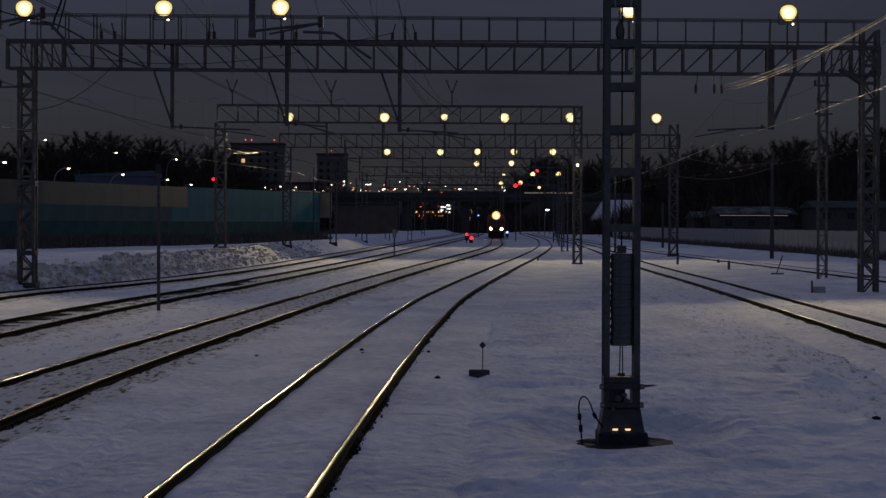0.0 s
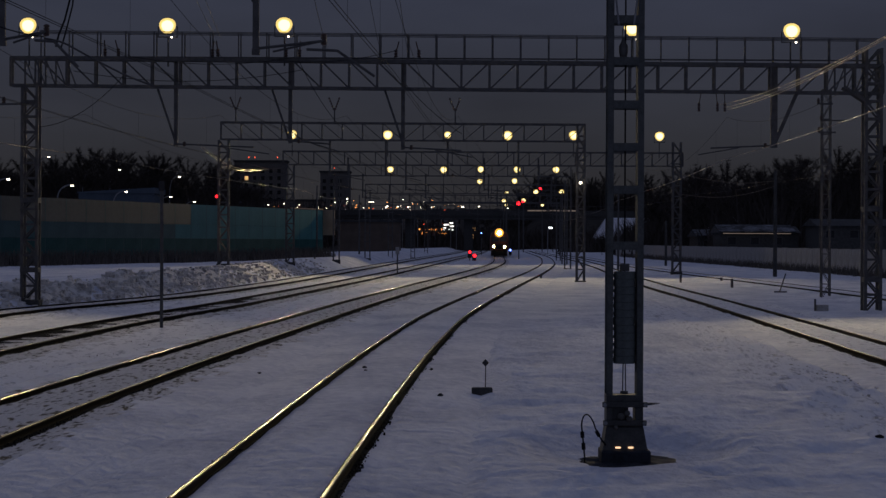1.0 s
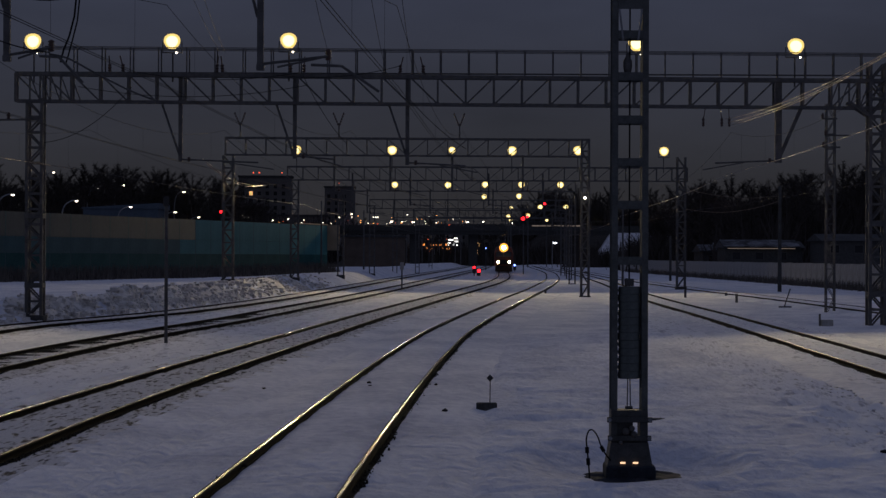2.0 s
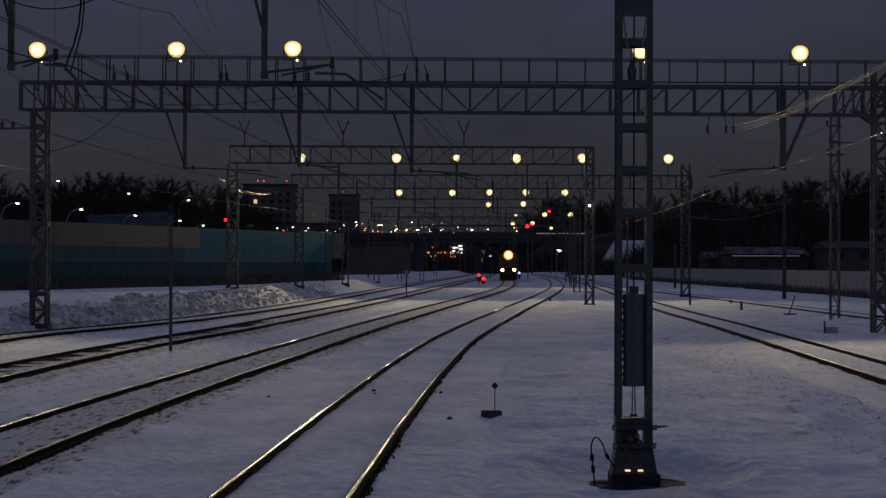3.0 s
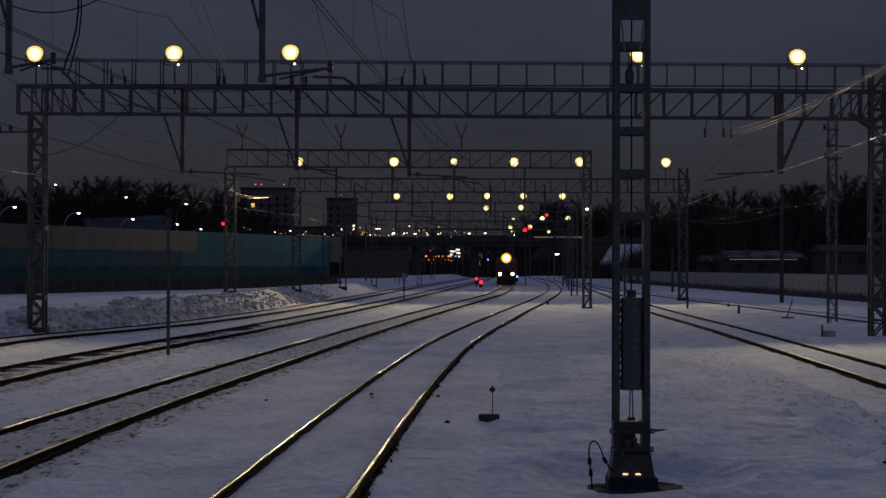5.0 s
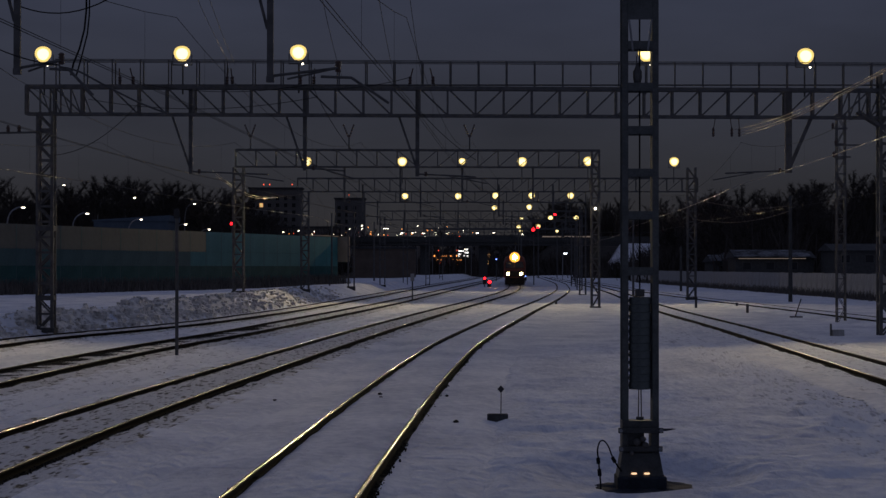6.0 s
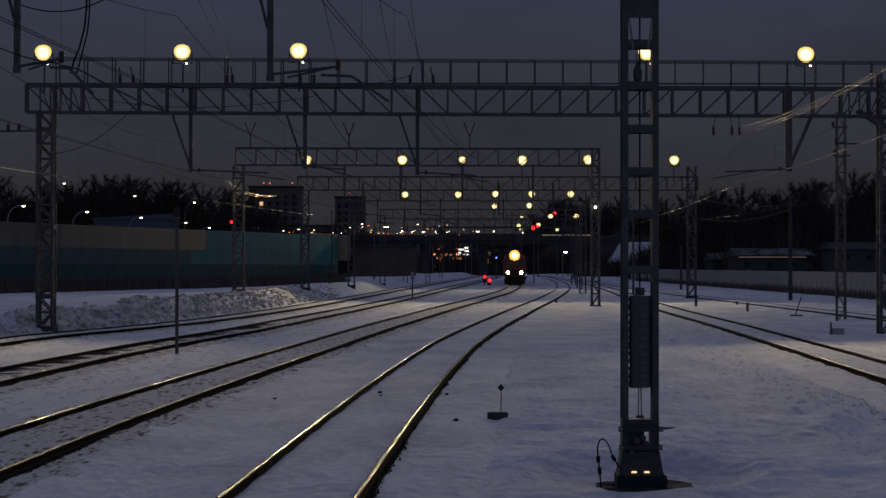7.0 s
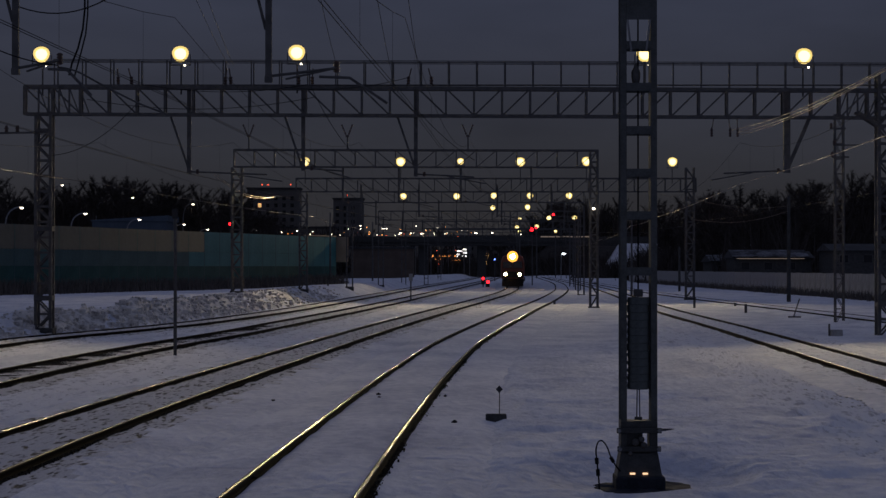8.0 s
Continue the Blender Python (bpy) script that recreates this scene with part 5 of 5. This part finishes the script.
for f in ((0, 1, 2, 3), (7, 6, 5, 4), (3, 2, 6, 7), (1, 5, 6, 2), (0, 3, 7, 4), (0, 4, 5, 1)):
    bm.faces.new([v[i] for i in f])
part("roof", bm, PALE_BLUE, wh)
ORANGE_DIM = glow("orange_window", (1.0, 0.33, 0.08), 3.0)
RED_DIM = glow("red_window", (1.0, 0.10, 0.04), 2.4)
for i in range(9):
    for k in range(4):
        if rnd.random() < 0.72:
            x, z = 0.4 + i * 1.05, 3.0 + k * 1.2
            part("window", box(bmesh.new(), x, x + rnd.uniform(0.3, 0.8), -0.1, 0.02, z, z + rnd.uniform(0.25, 0.5)), RED_DIM if k < 2 and rnd.random() < 0.6 else ORANGE_DIM, hall)
sign = empty("lit_signboard", 5.8, 680, -0.5, "small lit white signboard on a post", "sign")
part("post", rod(bmesh.new(), (0, 0.2, 0), (0, 0.2, 7.0), 0.15), OLD_STEEL, sign)
part("board", box(bmesh.new(), -1.7, 1.9, 0, 0.2, 6.4, 9.2, 0.03), SIGN_DARK, sign)
SIGN_WHITE = glow("lit_sign_face", (1.0, 0.96, 0.92), 1.8)
for x0, x1, z in ((-1.4, 0.3, 8.1), (0.6, 1.6, 8.6), (0.5, 1.8, 7.6), (-1.5, -0.6, 7.1), (-1.5, -1.0, 6.5), (0.1, 0.6, 6.6), (1.2, 1.7, 6.5)):
    part("sign_bar", box(bmesh.new(), x0, x1, -0.05, 0.0, z, z + 0.45), SIGN_WHITE, sign)
store = empty("store_building", -18.0, 420, -0.3, "dark low brick store beside the sidings", "building", "town buildings")
BROWN_WALL = mat("brown_brick_wall", (0.16, 0.125, 0.10), (0.10, 0.08, 0.065), rough=0.9, scale=0.6, fine=7, bump=0.3, depth=0.02)
part("wall", box(bmesh.new(), 0, 12.2, 0, 14, 0, 6.6), BROWN_WALL, store)
part("roof", box(bmesh.new(), -0.3, 12.5, -0.3, 14.3, 6.6, 7.0), DARK_ROOF, store)
for x, y, z in ((-76, 902, 36.2), (-73.5, 902, 36.2), (-64, 902, 36.2), (-92, 982, 32.2), (-80, 982, 32.2), (-42, 942, 33.2)):
    bc = empty("roof_beacon", x, y, z, "small red warning beacon on a roof", "beacon", "roof beacons")
    part("stand", rod(bmesh.new(), (0, 0.2, -0.01), (0, 0.2, 1.0), 0.08), OLD_STEEL, bc)
    part("lens", lathe(bmesh.new(), [(0.08, 1.0), (0.24, 1.1), (0.24, 1.35), (0.08, 1.5)], (0, 0.2, 0), n=10), RED_DIM, bc, "glowing red lens", True)
# small lights of the town's streets
rnd = random.Random(11)
for i in range(84):
    y = rnd.uniform(640, 760)
    px = rnd.choice((rnd.uniform(-25, -6), rnd.uniform(-25, 8), rnd.uniform(-60, -25)))
    m = rnd.choice((STREET_GLOW, STREET_GLOW, ORANGE_GLOW, ORANGE_GLOW, RED_DIM))
    street_lamp(px * y / 620, y, rnd.uniform(10.5, 14.5) if rnd.random() < 0.7 else rnd.uniform(6, 9), 1, m, rnd.uniform(0.18, 0.34), "distant street lamp of the town, lit", 1.0)
for i in range(44):
    y = rnd.uniform(640, 760)
    m = rnd.choice((STREET_GLOW, ORANGE_GLOW, ORANGE_GLOW, STREET_GLOW, RED_DIM))
    street_lamp(rnd.uniform(-30, 10) * y / 620, y, rnd.uniform(12.2, 15.8), 1, m, rnd.uniform(0.15, 0.3), "distant street lamp of the town, lit", 1.0)


# ---- bare woods ----
def tree_mesh(seed, h):
    rnd = random.Random(seed)
    bm = bmesh.new()
    rod(bm, (0, 0, -0.5), (0, 0, h * 0.45), h * 0.02, h * 0.013, 7)
    rod(bm, (0, 0, h * 0.45), (rnd.uniform(-0.3, 0.3), 0, h * 0.93), h * 0.013, h * 0.003, 6)
    limbs = []
    for i in range(22):
        z = h * rnd.uniform(0.25, 0.78)
        a = rnd.uniform(0, math.tau)
        ln = h * rnd.uniform(0.16, 0.30) * (0.35 + 0.75 * math.sin(math.pi * min(1.0, z / h + 0.12)))
        tip = (math.cos(a) * ln, math.sin(a) * ln, z + ln * rnd.uniform(0.6, 1.3))
        rod(bm, (0, 0, z), tip, h * 0.006, h * 0.002, 5)
        limbs.append((Vector((0, 0, z)), Vector(tip)))
    limbs.append((Vector((0, 0, h * 0.5)), Vector((0, 0, h * 0.95))))
    verts, faces = [], []
    for i in range(3000):
        p, q = rnd.choice(limbs)
        c = p.lerp(q, rnd.uniform(0.2, 1.05))
        d = Vector((rnd.gauss(0, 1), rnd.gauss(0, 1), rnd.gauss(0.7, 0.7))).normalized() * h * rnd.uniform(0.025, 0.075)
        s = d.cross(Vector((rnd.gauss(0, 1), rnd.gauss(0, 1), rnd.gauss(0, 1)))).normalized() * h * 0.0026
        b = len(verts)
        verts += [tuple(c - s), tuple(c + s), tuple(c + d)]
        faces.append((b, b + 1, b + 2))
    me = bpy.data.meshes.new("crown")
    me.from_pydata(verts, [], faces)
    me.materials.append(TWIGS)
    return bm, me


def tree(seed, h):
    t = empty("bare_tree", 0, -300, 0, "bare leafless tree in the dark woods", "tree", "bare trees")
    bm, crown = tree_mesh(seed, h)
    part("trunk", bm, BARK, t)
    new("crown", crown).parent = t
    return t


kinds = [tree(s, h) for s, h in ((1, 13), (2, 15), (3, 11), (4, 16), (5, 12))]
used = set()
rnd = random.Random(3)


def plant(x, y, k=None, size=1.0):
    o = kinds[rnd.randrange(5) if k is None else k]
    z = ground_z(x, y) if y < 630 else far_z(x, y)
    m = pose(x, y, z - 0.2, 0, 0, rnd.uniform(0, 360))
    if o not in used:
        used.add(o)
        o.matrix_world = m
    else:
        copy_thing(o, m)


for i in range(78):
    y = rnd.uniform(360, 520)
    plant(rnd.uniform(-0.235, -0.07) * y - 4, y)
for i in range(98):
    y = rnd.uniform(300, 520)
    plant(max(rnd.uniform(0.10, 0.24) * y, 42), y)
for i in range(62):
    y = rnd.uniform(400, 520)
    plant(rnd.uniform(-0.235, -0.085) * y - 4, y)
for i in range(25):
    y = rnd.uniform(640, 900)
    plant(rnd.uniform(-0.08, 0.11) * y, y)


for i in range(36):
    y = rnd.uniform(730, 860)
    plant(rnd.uniform(0.036, 0.082) * y, y)


def brush_belt(name, pts, count, h, label):
    verts, faces = [], []
    for i in range(count):
        t = rnd.random() * (len(pts) - 1)
        k = min(int(t), len(pts) - 2)
        x = pts[k][0] + (pts[k + 1][0] - pts[k][0]) * (t - k) + rnd.gauss(0, 2.5)
        y = pts[k][1] + (pts[k + 1][1] - pts[k][1]) * (t - k) + rnd.gauss(0, 4)
        z = (ground_z(x, y) if y < 630 else far_z(x, y)) - 0.2
        hh = h * rnd.uniform(0.3, 1.0) * (1 + 0.4 * noise.noise((x * 0.1, y * 0.05, 0)))
        z += rnd.random() ** 2 * hh * 0.5
        a, w = rnd.uniform(0, 3.14), rnd.uniform(0.08, 0.3)
        lx, ly = rnd.gauss(0, 0.3) * hh, rnd.gauss(0, 0.3) * hh
        b = len(verts)
        verts += [(x - w * math.cos(a), y - w * math.sin(a), z), (x + w * math.cos(a), y + w * math.sin(a), z), (x + lx, y + ly, z + hh)]
        faces.append((b, b + 1, b + 2))
    me = bpy.data.meshes.new(name)
    me.from_pydata(verts, [], faces)
    me.materials.append(TWIGS)
    tagged(new(name, me), label, "bushes", kind="stuff")


brush_belt("brushwood", [(-95, 400), (-60, 400), (-40, 440), (-26, 500)], 14000, 8, "dark leafless brushwood on the hill")
brush_belt("brushwood", [(44, 300), (60, 330), (85, 380), (120, 400)], 12000, 8, "dark leafless brushwood behind the wall")
brush_belt("brushwood", [(43, 380), (45, 460), (60, 520)], 9000, 6, "dark leafless brushwood by the embankment")
brush_belt("brushwood", [(38, 560), (44, 572), (52, 560)], 1500, 5, "dark leafless brushwood by the embankment")
brush_belt("brushwood", [(30, 745), (45, 770), (75, 790)], 9000, 8, "dark leafless brushwood on the far hill")
brush_belt("brushwood", [(-60, 640), (0, 660), (60, 640)], 9000, 7, "dark leafless brushwood beyond the overpass")


# ---- the train ----
def loco():
    t = empty("locomotive", 0, 0, 0, "dark red electric locomotive with lit amber headlights", "locomotive")
    bm = bmesh.new()
    sec = [(-1.5, 1.15), (-1.55, 1.4), (-1.55, 3.3), (-1.38, 3.95), (-1.0, 4.25), (0, 4.35), (1.0, 4.25), (1.38, 3.95), (1.55, 3.3), (1.55, 1.4), (1.5, 1.15)]
    rings = []
    for y, k, top in ((0.0, 0.90, 0.0), (0.25, 0.97, 0.15), (1.3, 1.0, 1.0), (16.0, 1.0, 1.0)):
        ring = []
        for x, z in sec:
            zz = z
            yy = y + (max(0, z - 2.5) * 0.28 * (1 - top))
            ring.append(bm.verts.new((x * k, yy, zz)))
        rings.append(ring)
    for a, b in zip(rings, rings[1:]):
        for i in range(len(sec)):
            j = (i + 1) % len(sec)
            bm.faces.new((a[i], a[j], b[j], b[i]))
    bm.faces.new(rings[0][::-1])
    bm.faces.new(rings[-1])
    bmesh.ops.recalc_face_normals(bm, faces=bm.faces[:])
    part("body", bm, LOCO_RED, t)
    # lower front, darker than the body
    part("front_band", box(bmesh.new(), -1.36, 1.36, -0.03, 0.0, 1.3, 2.1, 0.01), UNDERFRAME, t, "dark lower front panel")
    for s in (-1, 1):
        bm = bmesh.new()
        v = [bm.verts.new(c) for c in ((s * 0.06, 0.0, 2.55), (s * 1.28, 0.0, 2.55), (s * 1.22, 0.24, 3.42), (s * 0.06, 0.24, 3.42))]
        bm.faces.new(v if s > 0 else v[::-1])
        g = bmesh.ops.extrude_face_region(bm, geom=bm.faces[:])
        bmesh.ops.translate(bm, vec=(0, -0.03, 0), verts=[q for q in g["geom"] if isinstance(q, bmesh.types.BMVert)])
        part("windscreen", bm, GLASS_DARK, t, "dark windscreen")
        lamp = part("headlamp", lathe(bmesh.new(), [(0.22, 0.05), (0.23, -0.08), (0.21, -0.08)], (s * 0.93, 0, 1.72), "y", 16), LOCO_GREY, t)
        part("lens", lathe(bmesh.new(), [(0.21, -0.082), (0.15, -0.11), (0.02, -0.12)], (s * 0.93, 0, 1.72), "y", 16), BUFFER_GLOW, lamp, "glowing lens", True)
        bf = part("buffer", lathe(bmesh.new(), [(0.1, 0.1), (0.1, -0.4), (0.25, -0.42), (0.24, -0.47)], (s * 0.88, 0, 1.05), "y", 14), UNDERFRAME, t)
    lamp = part("top_headlight", lathe(bmesh.new(), [(0.5, 0.9), (0.74, 0.23), (0.73, 0.225)], (0, 0, 4.05), "y", 18), LOCO_RED, t)
    part("lens", lathe(bmesh.new(), [(0.33, 0.17), (0.24, 0.13), (0.02, 0.12)], (0, 0, 4.05), "y", 18), HEAD_GLOW, lamp, "glowing amber lens", True)
    # oversized reflector rim that glows orange in place of the halo
    part("reflector", lathe(bmesh.new(), [(0.72, 0.22), (0.70, 0.19), (0.34, 0.18)], (0, 0, 4.05), "y", 18), HEAD_HALO, lamp, "wide reflector rim glowing in place of the headlight's orange halo", True)
    part("underframe", box(bmesh.new(), -1.35, 1.35, 0.3, 15.6, 0.55, 1.14, 0.03), UNDERFRAME, t)
    part("snow_plough", box(bmesh.new(), -1.4, 1.4, -0.1, 0.25, 0.15, 0.95, 0.05), UNDERFRAME, t)
    part("coupler", box(bmesh.new(), -0.18, 0.18, -0.75, 0.2, 0.9, 1.2, 0.05), UNDERFRAME, t)
    for y in (2.2, 5.0, 11.2, 14.0):
        for s in (-1, 1):
            part("wheel", lathe(bmesh.new(), [(0.3, -0.07), (0.62, -0.07), (0.65, 0.07), (0.3, 0.07)], (0, 0, 0), "y", 20), UNDERFRAME, t).matrix_local = pose(s * 0.79, y, 0.63, 0, 0, 90)
    bm = bmesh.new()
    bar(bm, (-0.6, 4, 4.5), (0.0, 5.3, 5.3), 0.06)
    bar(bm, (0.6, 4, 4.5), (0.0, 5.3, 5.3), 0.06)
    bar(bm, (0.0, 5.3, 5.3), (0.0, 4.2, 5.9), 0.06)
    bar(bm, (-0.9, 4.2, 5.95), (0.9, 4.2, 5.95), 0.08)
    part("pantograph", bm, OLD_STEEL, t)
    return t


def coach():
    t = empty("railway_coach", 0, 0, 0, "grey railway coach behind the locomotive", "railway coach", "coaches of the train")
    bm = bmesh.new()
    sec = [(-1.5, 1.0), (-1.55, 3.2), (-1.2, 4.0), (0, 4.3), (1.2, 4.0), (1.55, 3.2), (1.5, 1.0)]
    rings = [[bm.verts.new((x, y, z)) for x, z in sec] for y in (0, 23.6)]
    for i in range(7):
        j = (i + 1) % 7
        bm.faces.new((rings[0][i], rings[0][j], rings[1][j], rings[1][i]))
    bm.faces.new(rings[0][::-1])
    bm.faces.new(rings[1])
    bmesh.ops.recalc_face_normals(bm, faces=bm.faces[:])
    part("body", bm, LOCO_GREY, t)
    for i in range(9):
        for s in (-1, 1):
            part("window", box(bmesh.new(), s * 1.54 - 0.03, s * 1.54 + 0.03, 2 + i * 2.3, 3.3 + i * 2.3, 2.1, 3.0), GLASS_DARK, t)
    for y in (3.0, 5.4, 18.2, 20.6):
        part("wheelset", lathe(bmesh.new(), [(0.47, -0.8), (0.47, -0.7), (0.08, -0.68), (0.08, 0.68), (0.47, 0.7), (0.47, 0.8)], (0, 0, 0), "y", 16), UNDERFRAME, t).matrix_local = pose(0, y, 0.48, 0, 0, 90)
    part("underframe", box(bmesh.new(), -1.2, 1.2, 0.2, 23.4, 0.6, 0.99), UNDERFRAME, t)
    return t


engine = loco()
coaches = [coach()]
for i in range(3):
    coaches.append(copy_thing(coaches[0], pose(0, 600, 0)))


def motions():
    """The train rolls along its track towards the platform, at about 42 km/h."""
    def rows(back):
        out = []
        for k in range(17):
            t = k * 0.5
            y = 374 - 93.0 * t / 8.0 + back
            s = (line_x(TRACK_B, y + 6) - line_x(TRACK_B, y - 2)) / 8
            out.append((t, pose(line_x(TRACK_B, y), y, 0, 0, 0, -math.degrees(math.atan(s)))))
        return out
    walk(engine, rows(0))
    for i, c in enumerate(coaches):
        walk(c, rows(16.8 + i * 24.4))


motions()
